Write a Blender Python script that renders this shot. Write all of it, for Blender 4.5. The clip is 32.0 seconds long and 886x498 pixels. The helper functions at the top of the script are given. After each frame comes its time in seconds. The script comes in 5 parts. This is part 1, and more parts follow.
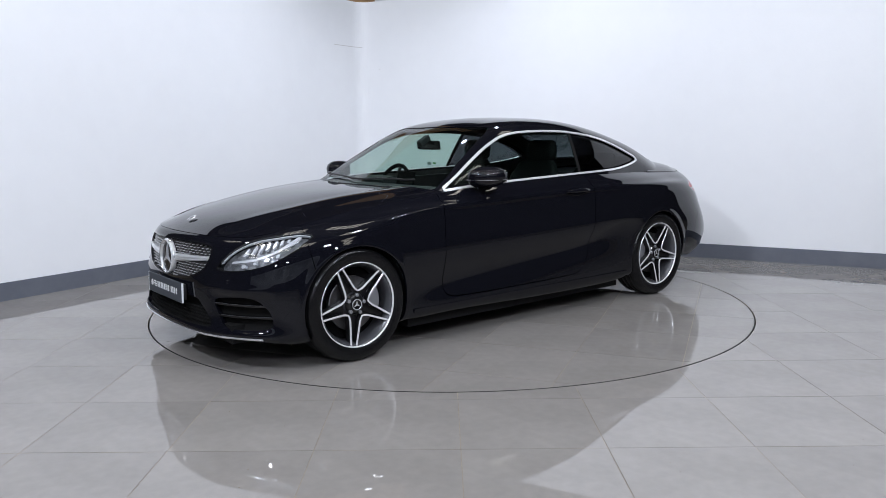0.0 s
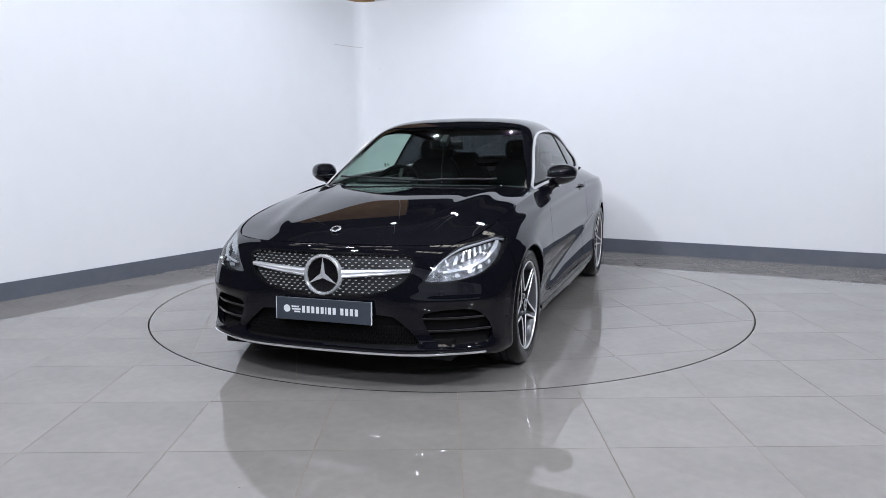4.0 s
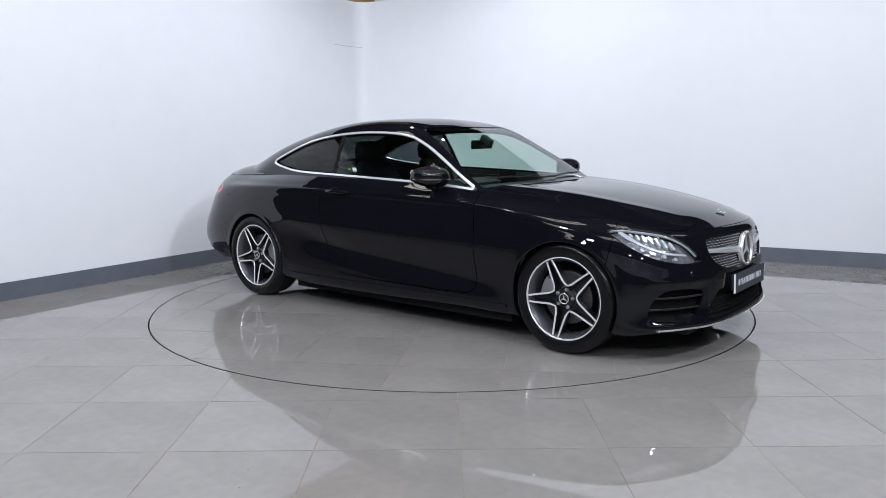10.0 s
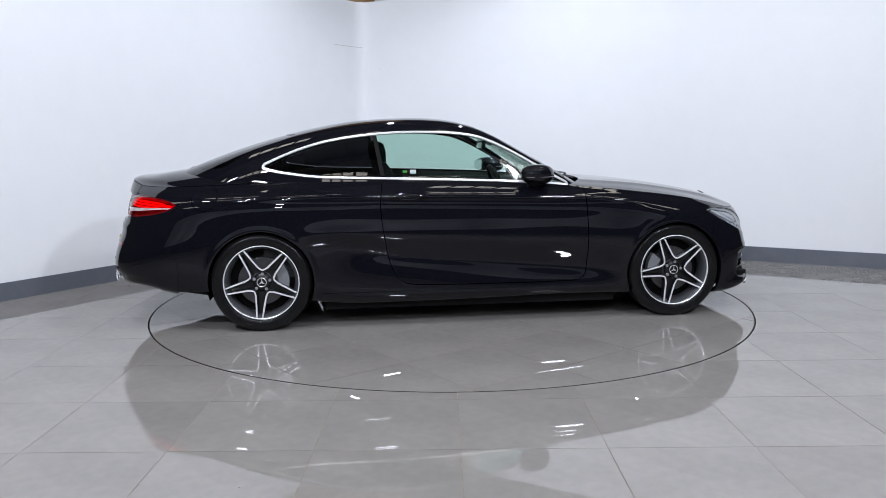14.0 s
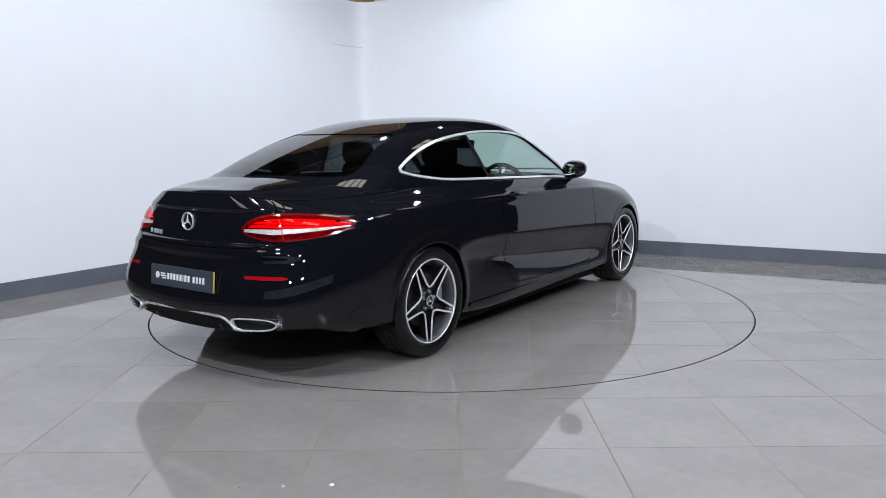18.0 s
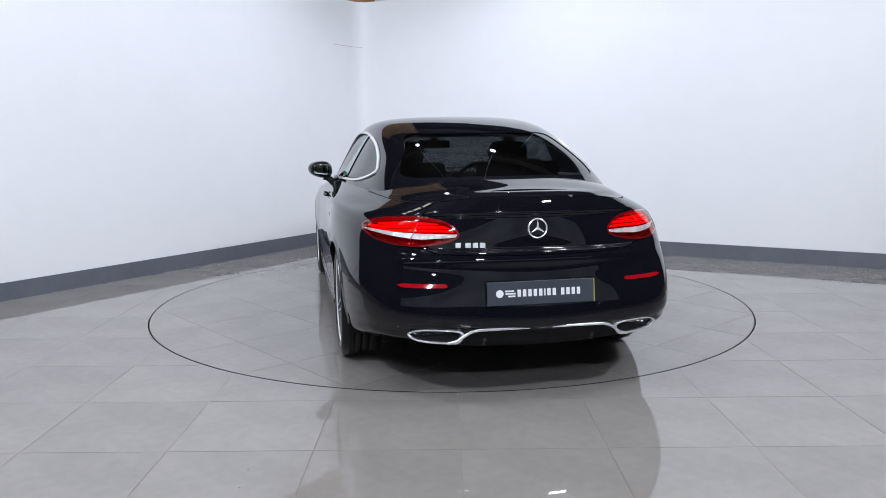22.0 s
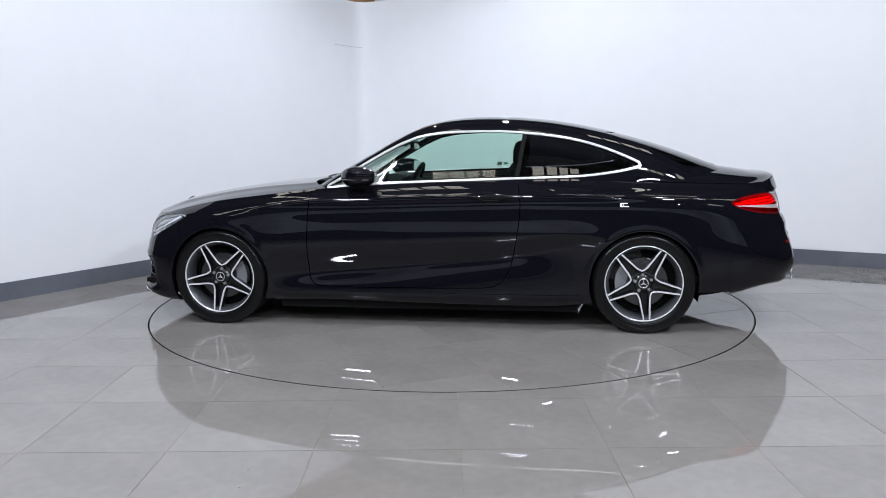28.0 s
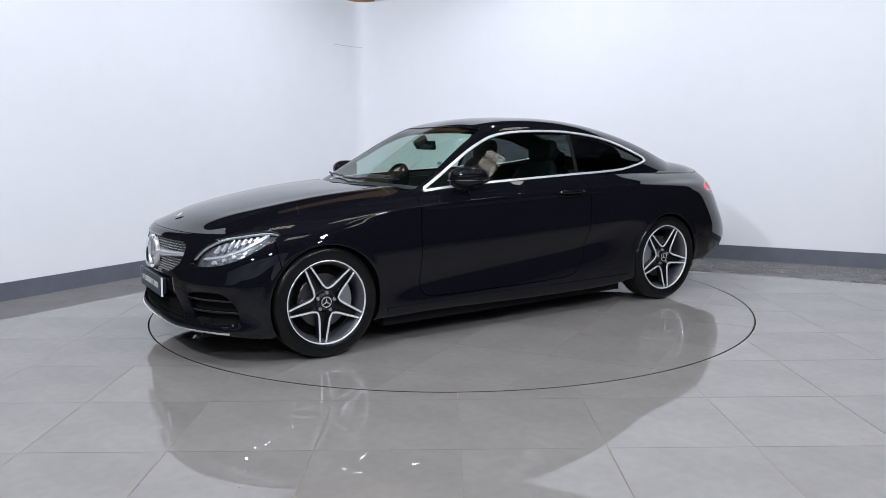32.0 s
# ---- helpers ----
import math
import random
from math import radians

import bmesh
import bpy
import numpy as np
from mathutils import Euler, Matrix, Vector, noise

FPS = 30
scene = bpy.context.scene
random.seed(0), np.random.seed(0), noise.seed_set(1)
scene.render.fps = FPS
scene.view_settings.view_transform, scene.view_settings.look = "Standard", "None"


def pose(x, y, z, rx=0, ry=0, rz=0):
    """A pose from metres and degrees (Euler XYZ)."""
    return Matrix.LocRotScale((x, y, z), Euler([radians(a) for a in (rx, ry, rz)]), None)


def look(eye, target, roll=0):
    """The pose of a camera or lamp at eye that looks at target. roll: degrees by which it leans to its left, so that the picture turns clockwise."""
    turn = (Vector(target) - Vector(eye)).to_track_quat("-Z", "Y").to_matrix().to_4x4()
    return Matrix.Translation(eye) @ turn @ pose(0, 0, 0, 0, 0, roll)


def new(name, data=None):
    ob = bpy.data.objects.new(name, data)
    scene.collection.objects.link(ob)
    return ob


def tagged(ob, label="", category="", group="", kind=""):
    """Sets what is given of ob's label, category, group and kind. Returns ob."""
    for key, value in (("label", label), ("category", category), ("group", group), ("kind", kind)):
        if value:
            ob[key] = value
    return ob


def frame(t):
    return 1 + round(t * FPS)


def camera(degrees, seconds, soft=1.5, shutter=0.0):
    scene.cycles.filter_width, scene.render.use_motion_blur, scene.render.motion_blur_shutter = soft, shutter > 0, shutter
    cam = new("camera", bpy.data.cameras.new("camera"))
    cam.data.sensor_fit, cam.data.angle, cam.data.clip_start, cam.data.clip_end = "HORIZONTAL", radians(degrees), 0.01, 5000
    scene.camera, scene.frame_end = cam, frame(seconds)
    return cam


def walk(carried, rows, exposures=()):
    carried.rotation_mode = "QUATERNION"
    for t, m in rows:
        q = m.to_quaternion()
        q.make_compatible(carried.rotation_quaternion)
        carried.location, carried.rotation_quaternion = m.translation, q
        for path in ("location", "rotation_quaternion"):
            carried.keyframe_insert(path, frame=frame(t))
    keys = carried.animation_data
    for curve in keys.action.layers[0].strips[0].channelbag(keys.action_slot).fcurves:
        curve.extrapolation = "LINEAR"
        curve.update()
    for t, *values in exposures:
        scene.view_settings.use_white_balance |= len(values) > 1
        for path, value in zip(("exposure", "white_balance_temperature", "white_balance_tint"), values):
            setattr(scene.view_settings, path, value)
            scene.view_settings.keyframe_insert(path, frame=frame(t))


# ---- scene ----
from math import cos, sin, pi, sqrt, atan2

# ---------- camera: fixed on a stand, looking slightly down at the turntable ----------
cam = camera(59.49, 32.0, soft=0.7)
CAM = look((-0.056, -5.985, 1.287), (-0.056, -5.985 + cos(0.1475), 1.287 - sin(0.1475)), -0.493)
walk(cam, [(0.0, CAM), (32.0, CAM)])

# the turntable's angle in degrees, time by time
TURN = [(0.0, -140.7), (0.5, -140.6), (1.0, -139.65), (1.5, -136.85), (2.0, -132.3), (2.5, -126.8), (3.0, -120.9),
        (4.0, -109.1), (5.5, -91.6), (7.0, -73.7), (9.0, -50.4), (11.0, -27.35), (13.0, -4.4), (15.0, 18.9), (17.0, 42.9),
        (19.0, 66.2), (21.0, 89.6), (23.0, 113.2), (25.0, 136.7), (27.0, 160.2), (29.0, 184.4), (30.0, 196.2),
        (31.0, 207.5), (31.5, 211.3), (32.0, 212.8)]
CAR_X, CAR_Y = 0.0575, 0.0687

# ---------- light ----------
world = bpy.data.worlds.new("world")
scene.world = world
world.use_nodes = True
world.node_tree.nodes["Background"].inputs[0].default_value = (0.9, 0.95, 1.0, 1)
world.node_tree.nodes["Background"].inputs[1].default_value = 0.02
scene.view_settings.exposure = 0.0


def area(name, at, aim, sx, sy, watts, color=(1, 0.98, 0.96)):
    data = bpy.data.lights.new(name, "AREA")
    data.shape, data.size, data.size_y, data.energy, data.color = "RECTANGLE", sx, sy, watts, color
    ob = new(name, data)
    ob.matrix_world = look(at, aim)
    return ob


# ---------- materials ----------
def material(name, base, rough=0.5, metal=0.0, coat=0.0, trans=0.0, ior=1.5, emit=None, glow=0.0, spec=0.5):
    m = bpy.data.materials.new(name)
    m.use_nodes = True
    b = m.node_tree.nodes["Principled BSDF"]
    b.inputs["Base Color"].default_value = (*base, 1)
    b.inputs["Roughness"].default_value = rough
    b.inputs["Metallic"].default_value = metal
    b.inputs["Coat Weight"].default_value = coat
    b.inputs["Coat Roughness"].default_value = 0.015
    b.inputs["Transmission Weight"].default_value = trans
    b.inputs["IOR"].default_value = ior
    b.inputs["Specular IOR Level"].default_value = spec
    if emit:
        b.inputs["Emission Color"].default_value = (*emit, 1)
        b.inputs["Emission Strength"].default_value = glow
    return m


def varied(m, scale, low, high, bump=0.0, bump_scale=None, rough=None, stretch=(1, 1, 1), detail=5.0, random=0.0):
    """Two scales of colour variation, relief and uneven gloss on material m, in object space."""
    t = m.node_tree
    n, link = t.nodes, t.links.new
    b = n["Principled BSDF"]
    co = n.new("ShaderNodeTexCoord")
    mp = n.new("ShaderNodeMapping")
    mp.inputs["Scale"].default_value = stretch
    link(co.outputs["Object"], mp.inputs["Vector"])
    big, fine = n.new("ShaderNodeTexNoise"), n.new("ShaderNodeTexNoise")
    big.inputs["Scale"].default_value, fine.inputs["Scale"].default_value = scale, scale * 9
    big.inputs["Detail"].default_value = fine.inputs["Detail"].default_value = detail
    for q in (big, fine):
        link(mp.outputs[0], q.inputs["Vector"])
    mix = n.new("ShaderNodeMath")
    mix.operation = "MULTIPLY_ADD"
    mix.inputs[1].default_value = 0.35
    link(fine.outputs["Fac"], mix.inputs[0])
    add = n.new("ShaderNodeMath")
    add.operation = "MULTIPLY"
    add.inputs[1].default_value = 0.65
    link(big.outputs["Fac"], add.inputs[0])
    link(add.outputs[0], mix.inputs[2])
    fac = mix.outputs[0]
    if random:
        info = n.new("ShaderNodeObjectInfo")
        r = n.new("ShaderNodeMath")
        r.operation = "MULTIPLY_ADD"
        r.inputs[1].default_value = random
        link(info.outputs["Random"], r.inputs[0])
        link(fac, r.inputs[2])
        fac = r.outputs[0]
    ramp = n.new("ShaderNodeValToRGB")
    ramp.color_ramp.elements[0].position, ramp.color_ramp.elements[1].position = 0.3, 0.7 + random
    ramp.color_ramp.elements[0].color, ramp.color_ramp.elements[1].color = (*low, 1), (*high, 1)
    link(fac, ramp.inputs[0])
    link(ramp.outputs[0], b.inputs["Base Color"])
    if rough:
        rr = n.new("ShaderNodeMapRange")
        rr.inputs["To Min"].default_value, rr.inputs["To Max"].default_value = rough
        link(big.outputs["Fac"], rr.inputs["Value"])
        link(rr.outputs[0], b.inputs["Roughness"])
    if bump:
        bp = n.new("ShaderNodeBump")
        bp.inputs["Strength"].default_value = bump
        bp.inputs["Distance"].default_value = 0.01
        if bump_scale:
            bn = n.new("ShaderNodeTexNoise")
            bn.inputs["Scale"].default_value = bump_scale
            bn.inputs["Detail"].default_value = 3
            link(co.outputs["Object"], bn.inputs["Vector"])
            link(bn.outputs["Fac"], bp.inputs["Height"])
        else:
            link(fine.outputs["Fac"], bp.inputs["Height"])
        link(bp.outputs[0], b.inputs["Normal"])
    return m


WALL = varied(material("white_wall_paint", (0.8, 0.81, 0.83), 0.55), 0.6, (0.765, 0.775, 0.79), (0.805, 0.815, 0.83), 0.06, 30)
SKIRT = varied(material("grey_skirting_paint", (0.11, 0.12, 0.145), 0.4), 1.5, (0.10, 0.11, 0.135), (0.135, 0.145, 0.17), 0.05, 40)
TILE = varied(material("polished_grey_porcelain", (0.2, 0.195, 0.19), 0.06, ior=1.53), 2.0, (0.212, 0.199, 0.183), (0.296, 0.279, 0.259), 0.0, None, (0.006, 0.028), (1, 1, 1), 6, 0.12)
GROUT = varied(material("brown_grout", (0.16, 0.14, 0.11), 0.8), 3.0, (0.13, 0.11, 0.085), (0.26, 0.22, 0.165), 0.2)
GAP = material("black_steel_edge", (0.02, 0.02, 0.02), 0.5)
DARKWALL = varied(material("dim_warehouse_sheet", (0.12, 0.11, 0.1), 0.7), 0.8, (0.03, 0.03, 0.032), (0.05, 0.05, 0.052), 0.1)
CEIL = varied(material("warehouse_roof_sheet", (0.3, 0.29, 0.28), 0.7), 0.5, (0.10, 0.095, 0.09), (0.14, 0.135, 0.13), 0.1)
BEAM = varied(material("brown_steel_beam", (0.2, 0.13, 0.08), 0.6), 2.0, (0.05, 0.045, 0.04), (0.09, 0.08, 0.07), 0.1)
BOARD = varied(material("brown_chipboard", (0.35, 0.2, 0.1), 0.7), 3.0, (0.30, 0.18, 0.09), (0.45, 0.28, 0.14), 0.1)
PAINT = material("black_blue_metallic_paint", (0.0042, 0.0044, 0.0069), 0.5, 0.0, 1.0, spec=0.0)
PAINT.node_tree.nodes["Principled BSDF"].inputs["Coat IOR"].default_value = 1.47
PAINT.node_tree.nodes["Principled BSDF"].inputs["Coat Roughness"].default_value = 0.012
MIRROR = material("mirror_silver", (0.72, 0.74, 0.74), 0.02, 1.0)
GLOSS = material("gloss_black_plastic", (0.006, 0.006, 0.007), 0.12, 0, 0.5)
TRIMB = varied(material("satin_black_plastic", (0.012, 0.012, 0.013), 0.45), 8, (0.010, 0.010, 0.011), (0.016, 0.016, 0.017), 0.1, 300)
CHROME = material("bright_chrome", (0.88, 0.89, 0.91), 0.14, 0.72, 0.6)
SATIN = material("satin_aluminium", (0.74, 0.75, 0.77), 0.3, 0.6)
RUBBER = varied(material("tyre_rubber", (0.006, 0.006, 0.006), 0.24, spec=0.28), 6, (0.0045, 0.0045, 0.005), (0.008, 0.008, 0.0085), 0.1, 160)
RIMGREY = material("grey_rim_lacquer", (0.085, 0.087, 0.095), 0.35, 0.4, 0.5)
RIMFACE = material("machined_rim_face", (0.92, 0.92, 0.93), 0.25, 0.45, 0.4)
DISC = varied(material("cast_brake_disc", (0.35, 0.35, 0.36), 0.35, 1.0), 10, (0.10, 0.10, 0.105), (0.17, 0.17, 0.175))
CALIPER = material("silver_caliper_paint", (0.28, 0.285, 0.30), 0.4, 0.5)
UNDER = material("underbody_black", (0.005, 0.005, 0.005), 0.8, spec=0.2)
LEATHER = varied(material("black_leather", (0.004, 0.004, 0.004), 0.6, spec=0.08), 12, (0.003, 0.003, 0.0034), (0.006, 0.006, 0.0064), 0.2, 250)
CABIN = material("cabin_plastic", (0.02, 0.021, 0.022), 0.6)
LINING = material("roof_lining_cloth", (0.09, 0.09, 0.088), 0.9)
PLATE = varied(material("slate_blue_plate", (0.045, 0.06, 0.08), 0.35), 6, (0.036, 0.044, 0.057), (0.047, 0.057, 0.072))
PRINT = material("white_print", (0.75, 0.77, 0.78), 0.4)
YELLOW = material("yellow_sticker", (0.55, 0.42, 0.05), 0.4)
STICKG = material("green_sticker", (0.12, 0.45, 0.08), 0.5)
LEDW = material("clear_led_block", (0.80, 0.82, 0.85), 0.16, 0.45, 1.0)
WINTRIM = material("bright_anodised_trim", (0.84, 0.85, 0.86), 0.22, 0.45, 0.4)
# patchy glow for an added sheet that brightens the reflections in the car
GLOWSHEET = material("added_glow_sheet", (0.7, 0.75, 0.8), 0.4, emit=(0.76, 0.86, 1.0), glow=0.5)
nt = GLOWSHEET.node_tree
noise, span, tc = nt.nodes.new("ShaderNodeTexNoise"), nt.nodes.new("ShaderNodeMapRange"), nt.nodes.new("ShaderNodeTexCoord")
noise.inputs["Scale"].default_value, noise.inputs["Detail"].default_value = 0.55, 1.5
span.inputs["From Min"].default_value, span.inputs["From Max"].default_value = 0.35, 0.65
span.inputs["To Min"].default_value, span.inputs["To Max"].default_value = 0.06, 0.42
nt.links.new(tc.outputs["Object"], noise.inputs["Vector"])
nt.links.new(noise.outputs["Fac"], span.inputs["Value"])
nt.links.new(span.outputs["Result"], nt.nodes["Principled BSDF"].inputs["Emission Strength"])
RED = material("red_lamp_lens", (0.32, 0.003, 0.008), 0.1, 0, 0.8)
DARKRED = material("dark_red_lamp_lens", (0.14, 0.002, 0.004), 0.1, 0, 1.0)
LENSW = varied(material("white_lamp_lens", (0.75, 0.7, 0.7), 0.12, 0.3, 1.0), 25, (0.45, 0.36, 0.37), (0.9, 0.84, 0.84), 0.5, 90)
REFLECTOR = varied(material("lamp_reflector", (0.7, 0.7, 0.7), 0.25, 0.6), 14, (0.04, 0.04, 0.04), (0.6, 0.6, 0.6), 0.9, 70)
REDGUIDE = material("lit_red_guide", (0.5, 0.0, 0.0), 0.3, emit=(1.0, 0.03, 0.03), glow=0.9)
SKYSHEET = material("lit_roof_light_sheet", (0.8, 0.8, 0.8), 0.6, emit=(1.0, 0.95, 0.86), glow=5.0)
WEB = material("black_spoke_lacquer", (0.009, 0.009, 0.010), 0.3, 0.3, 0.4)
LAMPBOWL = varied(material("grey_lamp_bowl", (0.4, 0.4, 0.42), 0.2, 0.45), 16, (0.05, 0.051, 0.055), (0.5, 0.51, 0.53), 0.6, 45)
SILVERLIP = material("polished_lip", (0.85, 0.85, 0.87), 0.16, 0.7, 0.5)


def glass(name, tint, base=0.045):
    """Thin pane: clear with a tint, with the gloss of glass on top, alike from both sides."""
    m = bpy.data.materials.new(name)
    m.use_nodes = True
    t = m.node_tree
    t.nodes.remove(t.nodes["Principled BSDF"])
    out = t.nodes["Material Output"]
    tr, gl, mix, lw, pw, ad = (t.nodes.new(k) for k in ("ShaderNodeBsdfTransparent", "ShaderNodeBsdfGlossy", "ShaderNodeMixShader", "ShaderNodeLayerWeight", "ShaderNodeMath", "ShaderNodeMath"))
    tr.inputs[0].default_value = (*tint, 1)
    gl.inputs["Roughness"].default_value = 0.01
    lw.inputs["Blend"].default_value = 0.5
    pw.operation, ad.operation = "POWER", "MULTIPLY_ADD"
    pw.inputs[1].default_value = 5.0
    ad.inputs[1].default_value, ad.inputs[2].default_value = 1 - base, base
    t.links.new(lw.outputs["Facing"], pw.inputs[0])
    t.links.new(pw.outputs[0], ad.inputs[0])
    t.links.new(ad.outputs[0], mix.inputs[0])
    t.links.new(tr.outputs[0], mix.inputs[1])
    t.links.new(gl.outputs[0], mix.inputs[2])
    t.links.new(mix.outputs[0], out.inputs[0])
    return m


GLASS = glass("green_tinted_glass", (0.70, 0.86, 0.79))
SCREEN = glass("windscreen_glass", (0.62, 0.72, 0.68))
REDGLASS = glass("red_lamp_glass", (0.85, 0.03, 0.045))
PRIVACY = glass("dark_privacy_glass", (0.075, 0.08, 0.092))
LENS = glass("clear_lamp_cover", (0.93, 0.95, 0.97))


# ---------- mesh tools ----------
def mesh_object(name, verts, faces, mats, parent=None, label="", smooth=False, index=None):
    me = bpy.data.meshes.new(name)
    me.from_pydata([tuple(v) for v in verts], [], [tuple(f) for f in faces])
    for m in (mats if isinstance(mats, (list, tuple)) else [mats]):
        me.materials.append(m)
    if smooth:
        me.polygons.foreach_set("use_smooth", [True] * len(me.polygons))
    if index is not None:
        me.polygons.foreach_set("material_index", index)
    me.update()
    ob = new(name, me)
    ob.parent = parent
    if label:
        ob["label"] = label
    return ob


def part(name, bm, mat, parent=None, label="", smooth=None):
    """Links a bmesh as one mesh object under a thing or under a part. smooth: the angle up to which edges are rounded."""
    me = bpy.data.meshes.new(name)
    if smooth:
        for f in bm.faces:
            f.smooth = True
        for e in bm.edges:
            if len(e.link_faces) == 2 and e.calc_face_angle(0) > radians(smooth):
                e.smooth = False
    bm.to_mesh(me)
    bm.free()
    for m in (mat if isinstance(mat, (list, tuple)) else [mat]):
        me.materials.append(m)
    ob = new(name, me)
    ob.parent = parent
    if label:
        ob["label"] = label
    return ob


def box_bm(size, m=None, bevel=0.0, seg=2, bm=None):
    bm = bm or bmesh.new()
    got = bmesh.ops.create_cube(bm, size=1.0)["verts"]
    bmesh.ops.scale(bm, vec=size, verts=got)
    if bevel:
        edges = list({e for v in got for e in v.link_edges})
        r = bmesh.ops.bevel(bm, geom=edges, offset=bevel, segments=seg, affect="EDGES", profile=0.6)
        got = list({v for f in r["faces"] for v in f.verts} | {v for v in got if v.is_valid})
    if m is not None:
        bmesh.ops.transform(bm, matrix=m, verts=got)
    return bm


def lathe(profile, steps, axis="y"):
    """Closed ring of revolution: profile of (radius, along) turned about the y axis."""
    verts, faces, n = [], [], len(profile)
    for i in range(steps):
        a = 2 * pi * i / steps
        for r, h in profile:
            verts.append((r * cos(a), h, r * sin(a)))
    for i in range(steps):
        j = (i + 1) % steps
        for k in range(n - 1):
            faces.append((i * n + k, i * n + k + 1, j * n + k + 1, j * n + k))
    return verts, faces


def prism(poly, lo, hi, plane="xz"):
    """Straight prism over a polygon."""
    n = len(poly)
    put = {"xz": lambda p, d: (p[0], d, p[1]), "xy": lambda p, d: (p[0], p[1], d), "yz": lambda p, d: (d, p[0], p[1])}[plane]
    verts = [put(p, lo) for p in poly] + [put(p, hi) for p in poly]
    faces = [tuple(range(n))[::-1], tuple(range(n, 2 * n))] + [(i, (i + 1) % n, n + (i + 1) % n, n + i) for i in range(n)]
    return verts, faces


def clip2(poly, f):
    """The part of a 2D polygon where f > 0."""
    out, v = [], [f(p) for p in poly]
    for i, p in enumerate(poly):
        j = (i + 1) % len(poly)
        if v[i] > 0:
            out.append(p)
        if (v[i] > 0) != (v[j] > 0):
            k = v[i] / (v[i] - v[j])
            out.append((p[0] + k * (poly[j][0] - p[0]), p[1] + k * (poly[j][1] - p[1])))
    return out


# ---------- the room ----------
CORNER = Vector((-1.047, 3.88))
LEFT, RIGHT = Vector((-0.550, -0.8352)), Vector((0.8831, -0.4692))
WALL_TOP, SKIRT_TOP = 2.885, 0.145
DISC_R, TS, T0X, T0Y = 2.233, 0.6065, -2.4155, -0.520


IN_L, IN_R = Vector((0.8352, -0.550)), Vector((-0.4692, -0.8831))


def corner_path(off, r=0.16):
    """The wall's face line with a small rounded corner, set off by off into the room."""
    pts = [CORNER + LEFT * 4.74 + IN_L * off]
    for k in range(9):
        t = k / 8
        a, b = CORNER + LEFT * r, CORNER + RIGHT * r
        p = (1 - t) ** 2 * a + 2 * t * (1 - t) * CORNER + t * t * b
        n = (IN_L * (1 - t) + IN_R * t).normalized()
        pts.append(p + n * off)
    pts.append(CORNER + RIGHT * 5.99 + IN_R * off)
    return pts


def band(name, off0, off1, z0, z1, mat, first, last, label):
    p, q = corner_path(off0)[first:last], corner_path(off1)[first:last]
    poly = [tuple(v) for v in p] + [tuple(v) for v in q[::-1]]
    v, f = prism(poly, z0, z1, "xy")
    ob = mesh_object(name, v, f, mat)
    bm = bmesh.new()
    bm.from_mesh(ob.data)
    bmesh.ops.recalc_face_normals(bm, faces=bm.faces)
    bm.to_mesh(ob.data)
    bm.free()
    return tagged(ob, label, name.split("_")[0], kind="structure")


wall_west = band("wall_west", 0.0, -0.12, 0, WALL_TOP, WALL, 0, 6, "white painted studio partition wall beside the turntable")
band("wall_north", 0.0, -0.12, 0, WALL_TOP, WALL, 5, 11, "white painted studio partition wall behind the turntable")
band("baseboard_west", 0.014, 0.001, 0, SKIRT_TOP, SKIRT, 0, 6, "grey painted skirting board along the white wall")
band("baseboard_north", 0.014, 0.001, 0, SKIRT_TOP, SKIRT, 5, 11, "grey painted skirting board along the white wall")

# a thin scuff round the corner and a small spot
SCUFF = material("grey_scuff", (0.42, 0.38, 0.36), 0.7)


def mark_line(off):
    return [CORNER + LEFT * .5 + IN_L * off] + corner_path(off)[1:6]


for z0, z1 in ((2.3455, 2.3495),):
    poly = [tuple(v) for v in mark_line(.0012)] + [tuple(v) for v in mark_line(.0002)[::-1]]
    v, f = prism(poly, z0, z1, "xy")
    mesh_object("scuff_mark", v, f, SCUFF, wall_west)
p = CORNER + RIGHT * .264 + IN_R * .0012
v, f = prism([(p.x - .004, p.y), (p.x + .004, p.y - .0021), (p.x + .004, p.y + .002), (p.x - .004, p.y + .004)], 2.073, 2.081, "xy")
mesh_object("scuff_mark", v, f, SCUFF, wall_west)

# the hall round the studio: dim walls, roof, beams
for name, v in (("wall_east", ((8.9, -9, 8.7, 9.2))), ("wall_south", ((-8, 9, -9.2, -9))), ("wall_hall_north", ((-8, 9, 8, 8.2))), ("wall_hall_west", ((-8.2, -8, -9, 8)))):
    x0, x1, y0, y1 = v
    if name == "wall_east":
        x0, x1, y0, y1 = 9.0, 9.2, -9, 8
    vv, ff = prism([(x0, y0), (x1, y0), (x1, y1), (x0, y1)], 0, 5.6, "xy")
    tagged(mesh_object(name, vv, ff, DARKWALL), "dim grey sheet wall of the hall", "wall", kind="structure")
vv, ff = prism([(-8.2, -9.2), (9.2, -9.2), (9.2, 8.2), (-8.2, 8.2)], 5.6, 5.8, "xy")
tagged(mesh_object("ceiling", vv, ff, CEIL), "grey sheet roof of the hall", "ceiling", kind="structure")

